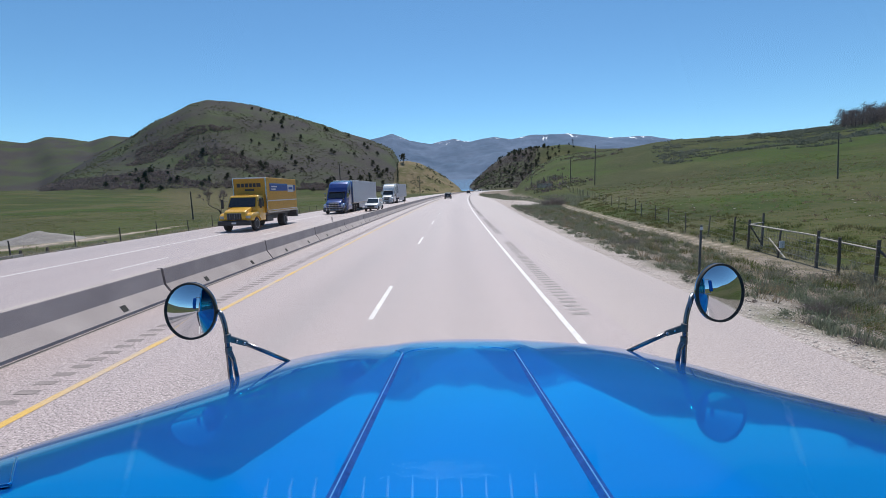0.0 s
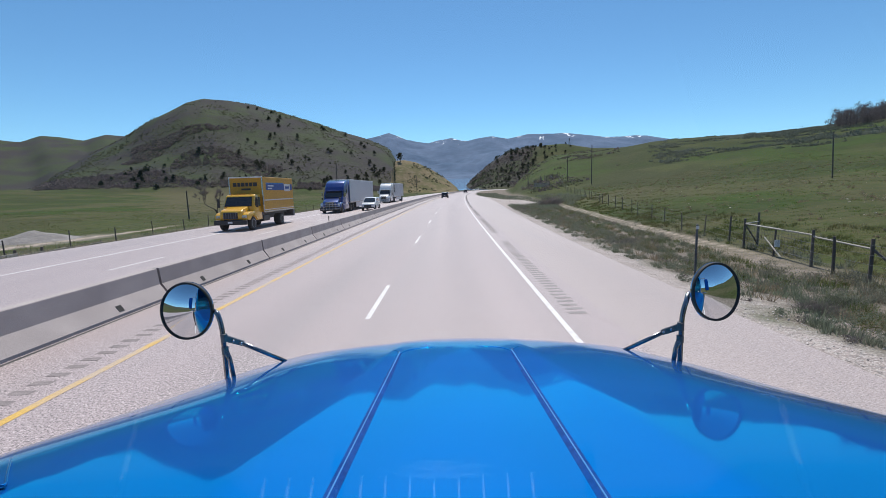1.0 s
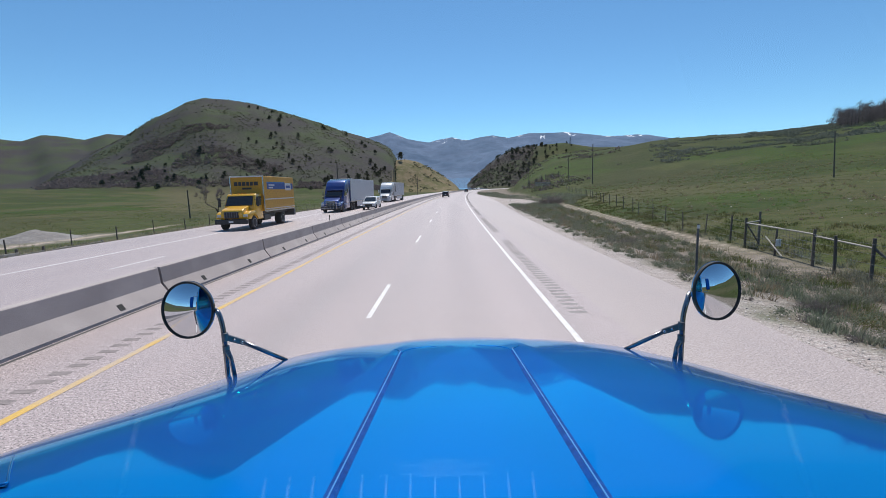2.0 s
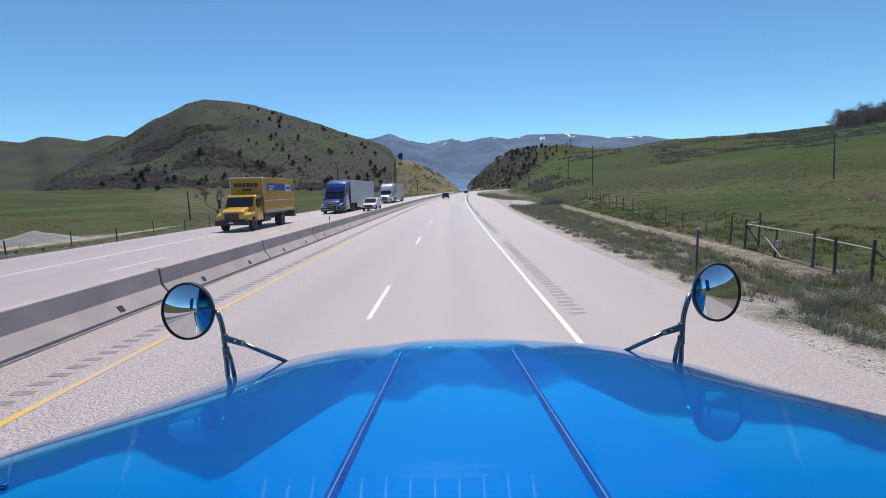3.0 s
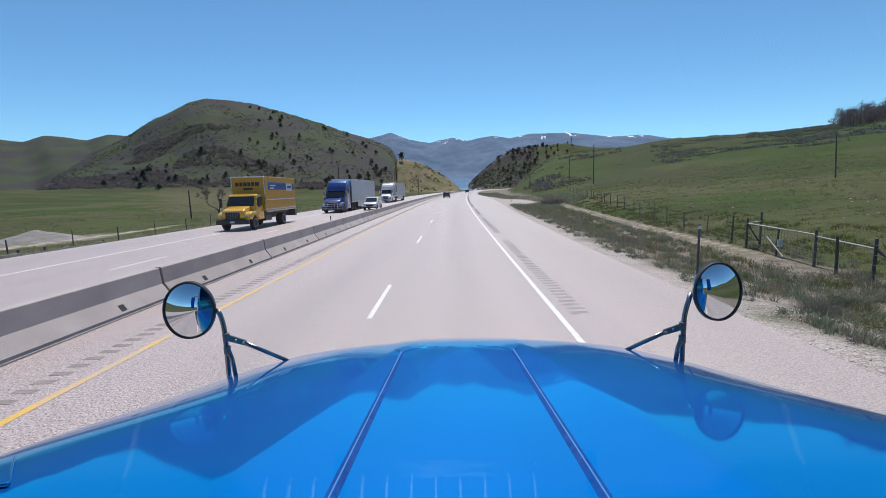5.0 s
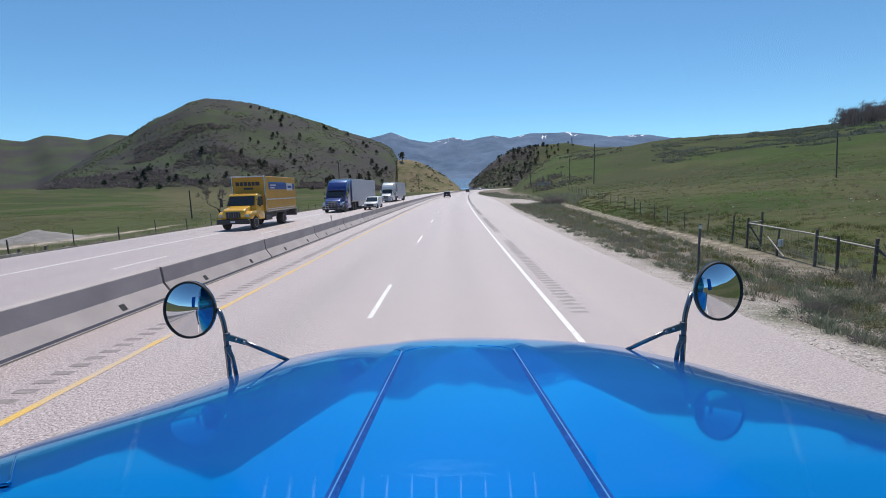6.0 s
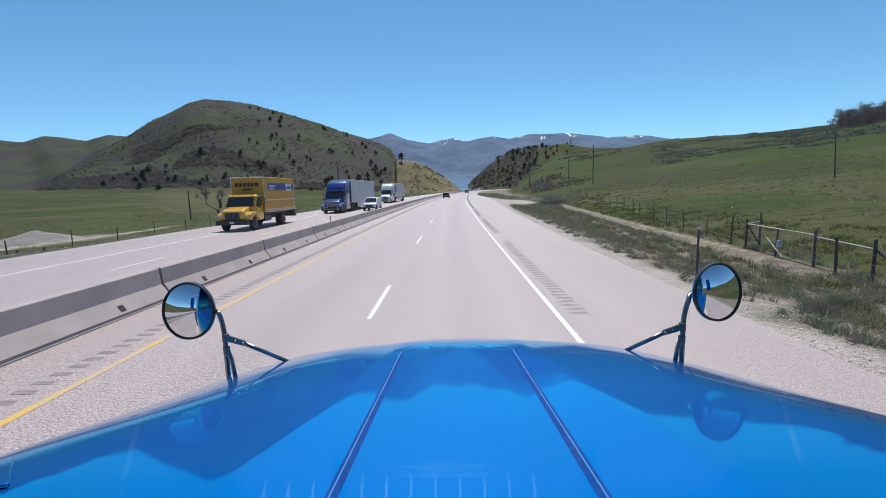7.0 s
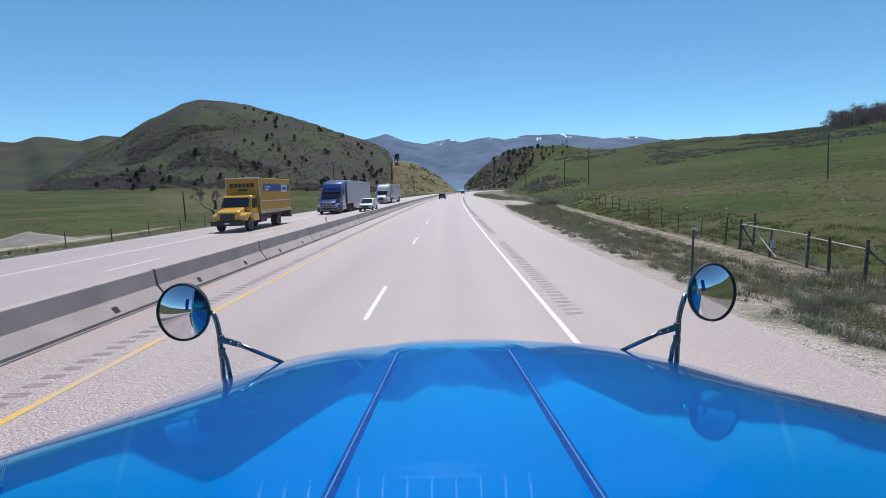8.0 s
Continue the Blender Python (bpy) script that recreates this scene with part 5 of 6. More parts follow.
def bare_tree(name, label, seed, high, depth=4, group="", twigs=TWIGS, stem=0.36):
    """A leafless tree: trunk, limbs that fork, and a haze of twigs."""
    g = random.Random(seed)
    t = thing(name, label, "tree", group=group)
    limbs, tips = [], []

    def grow(p, d, length, rad, level):
        pts, rr = [p], [rad]
        for i in range(3):
            d = (d + Vector((g.gauss(0, 0.16), g.gauss(0, 0.16), 0.05))).normalized()
            p = p + d * length / 3
            pts.append(p)
            rr.append(rad * (1 - 0.16 * (i + 1)))
        limbs.append((pts, rr, level))
        if level:
            tips.append((pts[2], d))
        if level == depth:
            tips.append((p, d))
            return
        for i in range(g.randint(2, 3)):
            q = (d + Vector((g.gauss(0, 0.5), g.gauss(0, 0.5), g.uniform(0.1, 0.5)))).normalized()
            grow(pts[g.choice((2, 3, 3))], q, length * g.uniform(0.6, 0.82), rr[-1] * 0.68, level + 1)
    grow(Vector((0, 0, -0.3)), Vector((0, 0, 1)), high * stem, high * 0.035, 0)
    bm = bmesh.new()
    for pts, rr, level in limbs:
        if level == 0:
            add_tube(bm, pts, rr, 8)
    part("trunk", bm, BARK, t, smooth_shade=True)
    bm = bmesh.new()
    for pts, rr, level in limbs:
        if level:
            add_tube(bm, pts, rr, 4 if level > 2 else 5, False)
    part("branchwork", bm, BARK, t)
    verts, faces = [], []
    for p, d in tips:
        for _ in range(13):
            q = (d + Vector((g.gauss(0, 0.6), g.gauss(0, 0.6), g.gauss(0.1, 0.5)))).normalized()
            side = q.orthogonal().normalized() * high * 0.0032
            k = len(verts)
            verts += [tuple(p - side), tuple(p + side), tuple(p + q * high * g.uniform(0.06, 0.14))]
            faces.append((k, k + 1, k + 2))
    raw("twig_haze", verts, faces, twigs, t)["kind"] = "stuff"
    return t


def plant_on(x, y, sink=0.05, turn=0.0):
    return pose(x, y, land(x, y)[0] - sink, 0, 0, turn)


def polar(b, r):
    return r * math.sin(radians(b)), r * math.cos(radians(b))


tree = bare_tree("bare_tree", "leafless tree with spreading limbs beside the road", 5, 5.6)
tree.matrix_basis = plant_on(-34.6, 66.8)

kinds = [juniper(3, 5.0, 4.2), juniper(8, 4.2, 4.0), juniper(21, 6.0, 4.2)]
spots = []
for _ in range(42):      # lower half of the big hill
    b = rnd.uniform(-38, -8)
    spots.append((b, rnd.uniform(445, 560)))
for _ in range(30):
    b = rnd.uniform(-24, -8.5)
    spots.append((b, rnd.uniform(540, 760)))
lone = ((-5.95, 514), (-11.4, 500), (-10.3, 520), (-13.9, 465))
spots += lone
for b, r in ((-9.5, 560), (-9.2, 565), (-15.4, 470), (-29.0, 470), (-26.6, 480), (-25.0, 470)):
    spots.append((b, r))
for _ in range(110):      # rocky bluff
    spots.append((rnd.triangular(4.5, 16, 8), rnd.uniform(705, 915)))
for b, r in ((6.2, 900), (11.8, 900), (13.5, 880), (12.5, 700)):
    spots.append((b, r))
used = set()
for i, (b, r) in enumerate(spots):
    src = kinds[i % 3]
    x, y = polar(b, r)
    m = plant_on(x, y, 0.3, rnd.uniform(0, 360))
    if src not in used:
        used.add(src)
        src.matrix_basis = m
        continue
    ob = copy_thing(src, m)
    s = rnd.uniform(0.7, 1.4) * (1.5 if (b, r) in lone else 1.0)
    ob.scale = (s, s, s * rnd.uniform(0.85, 1.15))

def grove_tree(seed, high):
    """A small leafless tree whose twigs close into a brown haze."""
    g = random.Random(seed)
    t = thing("ridge_tree", "leafless brown tree in a grove on the ridge", "tree", group="grove on the ridge")
    part("trunk", tube([(0, 0, -0.3), (0.1, 0, high * 0.3), (0, 0.1, high * 0.75)], [0.16, 0.12, 0.04], 6), BARK, t)
    lobes = [(Vector((g.gauss(0, 0.2), g.gauss(0, 0.2), g.uniform(0.1, 0.82))) * high, high * g.uniform(0.11, 0.2)) for _ in range(14)]

    def shape(rng):
        c, r = rng.choice(lobes)
        return c + Vector((rng.gauss(0, 0.45), rng.gauss(0, 0.45), rng.gauss(0, 0.45))) * r
    v, f = leaf_cloud(720, shape, 0.15, g)
    raw("crown", v, f, GROVE, t)
    return t


grove = [grove_tree(31 + k, 7.2 + k) for k in range(3)]
used = set()
for i in range(290):
    b = rnd.uniform(40.3, 50) if i % 3 else rnd.uniform(43, 57)
    r = rnd.uniform(325, 402) if i % 2 else rnd.uniform(255, 330)
    x, y = polar(b, r)
    src = grove[i % 3]
    m = plant_on(x, y, 0.2, rnd.uniform(0, 360))
    if src not in used:
        used.add(src)
        src.matrix_basis = m
    else:
        ob = copy_thing(src, m)
        s = rnd.uniform(0.7, 1.25)
        ob.scale = (s, s, s)


# ---- brush and grass ----
def shrubs(name, label, mat, count, spot, size, leaves=7, flat=0.6, leaf=0.42):
    verts, faces = [], []
    g = random.Random(len(name) * 7 + count)
    tries = 0
    made = 0
    while made < count and tries < count * 6:
        tries += 1
        p = spot(g)
        if p is None:
            continue
        made += 1
        x, y = p
        z = land(x, y)[0]
        s = size * g.uniform(0.5, 1.5)
        for _ in range(leaves):
            c = Vector((x + g.gauss(0, 0.42) * s, y + g.gauss(0, 0.42) * s, z + abs(g.gauss(0.25, 0.3)) * s * flat * 1.4))
            n = Vector((g.gauss(0, 1), g.gauss(0, 1), g.gauss(0.4, 0.8))).normalized()
            u = n.orthogonal().normalized()
            v = n.cross(u)
            k = len(verts)
            a = g.uniform(0, 6.28)
            for i in range(4):
                d = s * leaf * g.uniform(0.5, 1.1)
                verts.append(tuple(c + u * math.cos(a + i * 1.571) * d + v * math.sin(a + i * 1.571) * d))
            faces.append((k, k + 1, k + 2, k + 3))
    tagged(raw(name, verts, faces, mat), label, "shrubs", kind="stuff")


def patchy(b0, b1, r0, r1, scale, limit, seed):
    def spot(g):
        b, r = g.uniform(b0, b1), math.sqrt(g.uniform(r0 * r0, r1 * r1))
        x, y = polar(b, r)
        if noise.noise(Vector((x / scale, y / scale, seed))) < limit:
            return None
        z, brush, cut, hill = land(x, y)
        return (x, y) if brush > 0.5 else None
    return spot


def oak_spot(g):
    p = patchy(-43, -20, 432, 640, 70, 0.0, 8.1)(g) if g.random() < 0.75 else patchy(-27, -8, 432, 475, 50, 0.0, 8.1)(g)
    return p


shrubs("sagebrush", "grey-green sagebrush over the hillside", SAGE, 3600, patchy(-43, -6.5, 432, 830, 60, -0.05, 3.3), 1.3)
shrubs("scrub_oak", "leafless purple-brown scrub oak thickets on the hill", OAK, 3400, oak_spot, 2.1, 18, 0.6, 0.25)
shrubs("dark_scrub", "dark low scrub across the hill slopes", NEEDLES, 420, patchy(-42, -7, 432, 800, 45, 0.1, 5.5), 1.4, 7, 0.8)
shrubs("bluff_scrub", "dark scrub on the rocky bluff", NEEDLES, 420, patchy(3, 20, 692, 930, 60, -0.1, 1.5), 2.4, 7, 0.9)
shrubs("bluff_sage", "brown brush on the rocky bluff", OAK, 1300, patchy(2.5, 24, 692, 930, 60, -0.3, 2.5), 2.2, 14, 0.65, 0.28)


def green_patch(g):
    b, r = g.uniform(24, 52), g.uniform(165, 370)
    x, y = polar(b, r)
    if noise.noise(Vector((x / 36, y / 30, 4.0))) + noise.noise(Vector((x / 9, y / 9, 2.0))) > g.uniform(-0.15, 0.6) + (0.3 if b < 33 or r < 190 else -0.12):
        return x, y


shrubs("ridge_sage", "grey-green sagebrush patches on the green slope", BLUE_SAGE, 4200, green_patch, 1.0, 14, 0.4, 0.26)


def slope_brush_spot(g):
    x, y = polar(g.uniform(9.5, 21), g.uniform(130, 420))
    return (x, y) if noise.noise(Vector((x / 22, y / 22, 7.0))) > 0.12 else None


shrubs("slope_sage", "grey-green sagebrush patches on the slope below the bluff", SAGE, 420, slope_brush_spot, 0.9, 12, 0.5, 0.28)
shrubs("slope_scrub", "leafless brown scrub on the slope below the bluff", OAK, 260, slope_brush_spot, 1.0, 14, 0.6, 0.26)


def cut_spot(g):
    x, y = polar(g.uniform(-6.6, 0.3), g.uniform(446, 522))
    return (x, y) if noise.noise(Vector((x / 14, y / 14, 6.0))) > 0.1 else None


shrubs("cut_scrub", "low green scrub on the brown cut slope", SAGE, 260, cut_spot, 1.2, 6, 0.5)


def cut_edge_spot(g):
    return polar(-6.72 + g.gauss(0, 0.03), g.uniform(447, 512))


shrubs("cut_edge_brush", "dark line of brush along the upper edge of the cut", NEEDLES, 130, cut_edge_spot, 0.8, 8, 0.8)


def tufts(name, label, mat, count, spot, high, wide, blades=7, lean=0.5):
    """Tufts of thin blades that lean outwards."""
    verts, faces = [], []
    g = random.Random(count + len(label))
    made = tries = 0
    while made < count and tries < count * 8:
        tries += 1
        p = spot(g)
        if p is None:
            continue
        made += 1
        x, y, k = p
        z = land(x, y)[0] - 0.01
        h = high * g.uniform(0.45, 1.4) * k
        for _ in range(blades):
            a = g.uniform(0, 6.28)
            r = abs(g.gauss(0, 0.4)) * wide
            bx, by = x + math.cos(a) * r, y + math.sin(a) * r
            o = g.uniform(0.1, 1) * lean * h
            t = g.uniform(0, 6.28)
            w = (0.003 + 0.007 * g.random()) * (1 + 0.02 * math.hypot(x, y))
            i = len(verts)
            tip = (bx + math.cos(a) * o, by + math.sin(a) * o, z + h * g.uniform(0.5, 1))
            verts += [(bx - math.cos(t) * w, by - math.sin(t) * w, z), (bx + math.cos(t) * w, by + math.sin(t) * w, z), tip]
            faces.append((i, i + 1, i + 2))
    tagged(raw(name, verts, faces, mat), label, "grass", kind="stuff")


def verge_spot(out0, out1, y0, y1, scale, limit, seed):
    def spot(g):
        y = y0 + (y1 - y0) * g.random() ** 1.7
        lat = gravel_edge(y) + out0 + (out1 - out0) * g.random()
        x = xc(y) + lat
        if noise.noise(Vector((x / scale, y / scale, seed))) < limit:
            return None
        track = abs(lat - right_edge(y) - 6.0 - 0.05 * y)
        if track < 0.8 and y > 14:
            return None
        return x, y, 0.6 + 0.5 * min(1, (lat - gravel_edge(y) + 0.6) / 2)
    return spot


tufts("roadside_weeds", "grey-green weeds along the gravel shoulder", WEED, 2300, verge_spot(-0.3, 7.5, 2.5, 70, 0.7, 0.16, 2.0), 0.25, 0.17, 22)
tufts("dry_grass", "dry straw-coloured grass along the shoulder", STRAW, 800, verge_spot(0.2, 6.5, 2.5, 75, 1.3, 0.12, 6.0), 0.3, 0.2, 14, 0.8)
tufts("verge_grass", "rough green grass beyond the shoulder", GRASS, 5000, verge_spot(1.5, 13, 2.5, 80, 1.6, 0.0, 9.0), 0.2, 0.28, 17)
tufts("far_verge_grass", "rough grass along the road ahead", WEED, 4000, verge_spot(-0.3, 9, 60, 230, 2.5, -0.1, 3.0), 0.5, 0.5, 7)


def clumps(name, label, mat, count, spot, size, leaves, leaf):
    """Small rounded bushes of many tiny leaves and stalks, each close to the ground."""
    verts, faces = [], []
    g = random.Random(count * 3 + leaves)
    made = tries = 0
    while made < count and tries < count * 12:
        tries += 1
        p = spot(g)
        if p is None:
            continue
        made += 1
        x, y, k = p
        z = land(x, y)[0]
        s = size * g.uniform(0.45, 1.5) * k
        lumps = [Vector((g.gauss(0, 0.5), g.gauss(0, 0.5), g.uniform(0.15, 0.75))) * s for _ in range(5)]
        for _ in range(leaves):
            c = Vector((x, y, z)) + g.choice(lumps) + Vector((g.gauss(0, 0.26), g.gauss(0, 0.26), g.gauss(0, 0.22))) * s
            c.z = max(c.z, z)
            n = Vector((g.gauss(0, 1), g.gauss(0, 1), g.gauss(0, 0.6))).normalized()
            u = n.orthogonal().normalized()
            v = n.cross(u)
            d = leaf * g.uniform(0.6, 1.5) * (1 + 0.02 * y)
            i = len(verts)
            verts += [tuple(c - u * d * 0.35), tuple(c + u * d * 0.35), tuple(c + v * d)]
            faces.append((i, i + 1, i + 2))
    tagged(raw(name, verts, faces, mat), label, "shrubs", kind="stuff")


clumps("verge_sagebrush", "low grey-green sagebrush clumps along the gravel", WEED, 700, verge_spot(-0.5, 6.5, 3.0, 60, 1.1, 0.05, 4.0), 0.24, 150, 0.022)
clumps("verge_deadwood", "low brown dead weeds along the gravel", TWIGS, 200, verge_spot(-0.3, 7.0, 3.0, 60, 1.4, 0.1, 8.0), 0.22, 110, 0.024)
clumps("verge_greens", "low green leafy weeds along the shoulder", GRASS, 420, verge_spot(0.2, 9.0, 3.0, 65, 1.2, 0.0, 5.0), 0.2, 130, 0.02)


def left_spot(g):
    y = 14 + 190 * g.random() ** 1.5
    lat = -20.4 - 9 * g.random() ** 1.3
    x = xc(y) + lat
    return (x, y, 0.8) if noise.noise(Vector((x / 2, y / 2, 1.0))) > -0.1 else None


tufts("left_verge_grass", "rough weeds along the far shoulder", WEED, 2800, left_spot, 0.34, 0.4, 7)
tufts("left_verge_straw", "dry brown grass along the far shoulder", STRAW, 2600, left_spot, 0.3, 0.4, 6, 0.8)


def stones(name, label, count, spot, size):
    verts, faces = [], []
    g = random.Random(count)
    for _ in range(count):
        x, y = spot(g)
        z = land(x, y)[0]
        s = size * (0.4 + 1.4 * g.random() ** 3)
        k = len(verts)
        for d in ((1, 0, 0), (0, 1, 0), (-1, 0, 0), (0, -1, 0), (0.1, -0.1, 0.42), (0, 0, -0.5)):
            verts.append((x + (d[0] + g.gauss(0, 0.2)) * s, y + (d[1] + g.gauss(0, 0.2)) * s, z + s * 0.25 + (d[2] + g.gauss(0, 0.15)) * s))
        for i in range(4):
            j = (i + 1) % 4
            faces += [(k + i, k + j, k + 4), (k + j, k + i, k + 5)]
    tagged(raw(name, verts, faces, STONE), label, "gravel", kind="stuff")


def gravel_spot(g):
    y = 2.5 + 60 * g.random() ** 1.8
    return xc(y) + right_edge(y) + 0.1 + (gravel_edge(y) - right_edge(y) + 1.6) * g.random(), y


def slope_spot(g):
    y = 9 + 110 * g.random() ** 1.4
    lat = 12 + 55 * g.random() ** 1.3 + 0.18 * y
    x = xc(y) + lat
    return (x, y, 0.9) if noise.noise(Vector((x / 3, y / 3, 5.0))) > -0.05 else None


def meadow_spot(g):
    y = 22 + 190 * g.random() ** 1.3
    lat = -28 - 90 * g.random() ** 1.2
    x = xc(y) + lat
    return (x, y, 0.9) if noise.noise(Vector((x / 6, y / 6, 5.0))) > 0.0 else None


tufts("slope_grass", "green grass clumps over the hill pasture", PASTURE, 6500, slope_spot, 0.14, 0.35, 12)
tufts("slope_straw", "dry straw clumps over the hill pasture", STRAW, 1200, slope_spot, 0.16, 0.3, 8)
tufts("meadow_grass", "green grass clumps over the valley meadow", PASTURE, 6000, meadow_spot, 0.26, 0.6, 6)
tufts("meadow_straw", "dry grass clumps over the valley meadow", STRAW, 1800, meadow_spot, 0.25, 0.5, 5)

def rough_spot(g):
    y = 14 + 60 * g.random() ** 1.4
    return xc(y) + 15 + 34 * g.random() + 0.1 * y, y


clumps("pasture_dry_weeds", "straw-coloured weed clumps over the near pasture", STRAW, 500, slope_spot, 0.18, 50, 0.035)
stones("pasture_stones", "scattered grey stones in the dry hill pasture", 380, rough_spot, 0.05)
stones("shoulder_gravel", "pale loose stones along the pavement edge", 15000, gravel_spot, 0.014)


def brush_clump(name, label, seed, mat, size, count=220):
    """A low bush of thin twigs that fan out from its foot."""
    g = random.Random(seed)
    t = thing(name, label, "bush")
    verts, faces = [], []
    for _ in range(count):
        d = Vector((g.gauss(0, 1), g.gauss(0, 1), abs(g.gauss(0.6, 0.6)))).normalized()
        p = Vector((g.gauss(0, 0.25), g.gauss(0, 0.25), 0)) * size
        q = p + d * size * g.uniform(0.5, 1.0)
        e = q + Vector((g.gauss(0, 1), g.gauss(0, 1), g.gauss(0.3, 0.7))) * size * 0.22
        s = d.orthogonal().normalized() * size * 0.008
        k = len(verts)
        verts += [tuple(p - s), tuple(p + s), tuple(q + s * 0.7), tuple(q - s * 0.7), tuple(e)]
        faces += [(k, k + 1, k + 2, k + 3), (k + 3, k + 2, k + 4)]
    raw("brushwood", verts, faces, mat, t)
    return t


for i, (x, y, size, mat, text) in enumerate(((7.5, 8.9, 0.45, TWIGS, "dead brown tumbleweed on the gravel edge"), (6.3, 5.6, 0.32, WEED, "grey-green weed clump on the gravel edge"),
                                             (8.3, 7.6, 0.5, WEED, "grey-green sagebrush beside the shoulder"), (9.3, 10.4, 0.55, WEED, "grey-green sagebrush beside the shoulder"),
                                             (7.3, 6.4, 0.35, STRAW, "straw-coloured dry weed clump"), (8.0, 5.2, 0.45, WEED, "grey-green sagebrush beside the shoulder"),
                                             (15.8, 70.0, 1.9, TWIGS, "large leafless purple-brown bush"), (17.5, 74.0, 1.6, TWIGS, "large leafless purple-brown bush"),
                                             (8.9, 15.5, 0.5, WEED, "grey-green sagebrush beside the shoulder"), (8.2, 20.5, 0.45, TWIGS, "dead brown weed clump"),
                                             (-25.5, 112, 1.6, TWIGS, "leafless brush by the far fence"), (-25.8, 118, 1.4, TWIGS, "leafless brush by the far fence"))):
    b = brush_clump("roadside_bush", text, 50 + i, mat, size, 620 if size < 1 else 700)
    b.matrix_basis = plant_on(x, y, 0.03)


# ---- fences, poles ----
def fence(name, label, line_pts, high, post_r=0.042, wires=4, seed=1):
    """Round wooden posts with sagging strands of wire between them."""
    g = random.Random(seed)
    x0, y0 = line_pts[0]
    t = thing(name, label, "fence", pose(x0, y0, land(x0, y0)[0]))
    z0 = land(x0, y0)[0]
    tops = []
    for x, y in line_pts:
        z = land(x, y)[0] - z0
        h = high * g.uniform(0.88, 1.12)
        lx, ly = g.gauss(0, 0.03), g.gauss(0, 0.03)
        p = Vector((x - x0, y - y0, z))
        r = post_r * g.uniform(0.8, 1.2)
        part("post", tube([p - Vector((0, 0, 0.2)), p + Vector((lx * 0.5, ly * 0.5, h * 0.6)), p + Vector((lx, ly, h))], [r, r * 0.95, r * 0.85], 7), WOOD, t)
        tops.append((p, Vector((lx, ly, h))))
    for k in range(wires):
        f = 0.25 + 0.68 * k / max(1, wires - 1)
        pts = []
        for (a, at), (b, bt) in zip(tops, tops[1:]):
            pa, pb = a + at * (f * high / at.z), b + bt * (f * high / bt.z)
            pts += [pa, pa.lerp(pb, 0.5) - Vector((0, 0, 0.02))]
        pts.append(pb)
        part("wire", tube(pts, 0.006, 4), WIRE, t)
    return t, z0


right_line = []
y = 10.2
while y < 150:
    right_line.append((9.75 + 0.182 * y + rnd.gauss(0, 0.08), y))
    y += rnd.uniform(3.2, 4.2)
fence("wire_fence", "barbed wire fence on weathered round wooden posts", right_line, 1.25)
left_line = [(-27.5 + xc(yy) + rnd.gauss(0, 0.1), yy) for yy in np.arange(22, 190, 4.6)]
fence("wire_fence", "wire fence on weathered posts across the road", left_line, 1.25, seed=4)


def gate():
    """A wooden gate frame with wire mesh between braced posts, set in the fence."""
    a, b, c, d = (13.35, 20.1), (14.3, 20.6), (12.6, 15.4), (12.1, 12.7)
    z0 = land(*a)[0]
    t = thing("farm_gate", "weathered wooden gate frame with wire mesh", "gate", pose(a[0], a[1], z0))
    P = [Vector((x - a[0], y - a[1], land(x, y)[0] - z0)) for x, y in (a, b, c, d)]
    for p, h in zip(P, (1.35, 1.55, 1.3, 1.3)):
        part("post", tube([p - Vector((0, 0, 0.2)), p + Vector((0, 0, h))], [0.05, 0.045], 8), WOOD, t)
    up = Vector((0, 0, 1.12))
    part("rail", tube([P[0] + up, P[2] + up], 0.03, 7), PLANK, t)
    part("rail", tube([P[0] + up, P[1] + up], 0.03, 7), PLANK, t)
    part("rail", tube([P[2] + up * 0.95, P[3] + up * 0.9], 0.03, 7), PLANK, t)
    part("brace", tube([P[0] + up, P[1] + Vector((0, 0, 0.1))], 0.035, 7), WOOD, t)
    part("fallen_rail", tube([P[0].lerp(P[2], 0.35) + Vector((0, 0, 0.7)), P[0].lerp(P[2], 0.62) + Vector((-0.1, -0.1, 0.08))], 0.028, 7), PLANK, t, "pale fallen rail")
    part("brace", tube([P[3] + up * 0.9, P[3] + Vector((0.5, -1.0, 0.05))], 0.04, 7), WOOD, t)
    bm = bmesh.new()
    for k in range(24):
        q = P[0].lerp(P[2], k / 23)
        add_tube(bm, [q + Vector((0, 0, 0.12)), q + up], 0.004, 3, False)
    for k in range(8):
        o = Vector((0, 0, 0.14 + 0.14 * k))
        add_tube(bm, [P[0] + o, P[2] + o], 0.004, 3, False)
    part("wire_mesh", bm, WIRE, t)
    q = P[0].lerp(P[2], 0.55) + Vector((0, 0, 0.55))
    part("tin_tag", box(q.x - 0.1, q.x + 0.1, q.y - 0.02, q.y + 0.02, q.z - 0.14, q.z + 0.14, 0.01), WHITE, t, "small white tin tag")


gate()


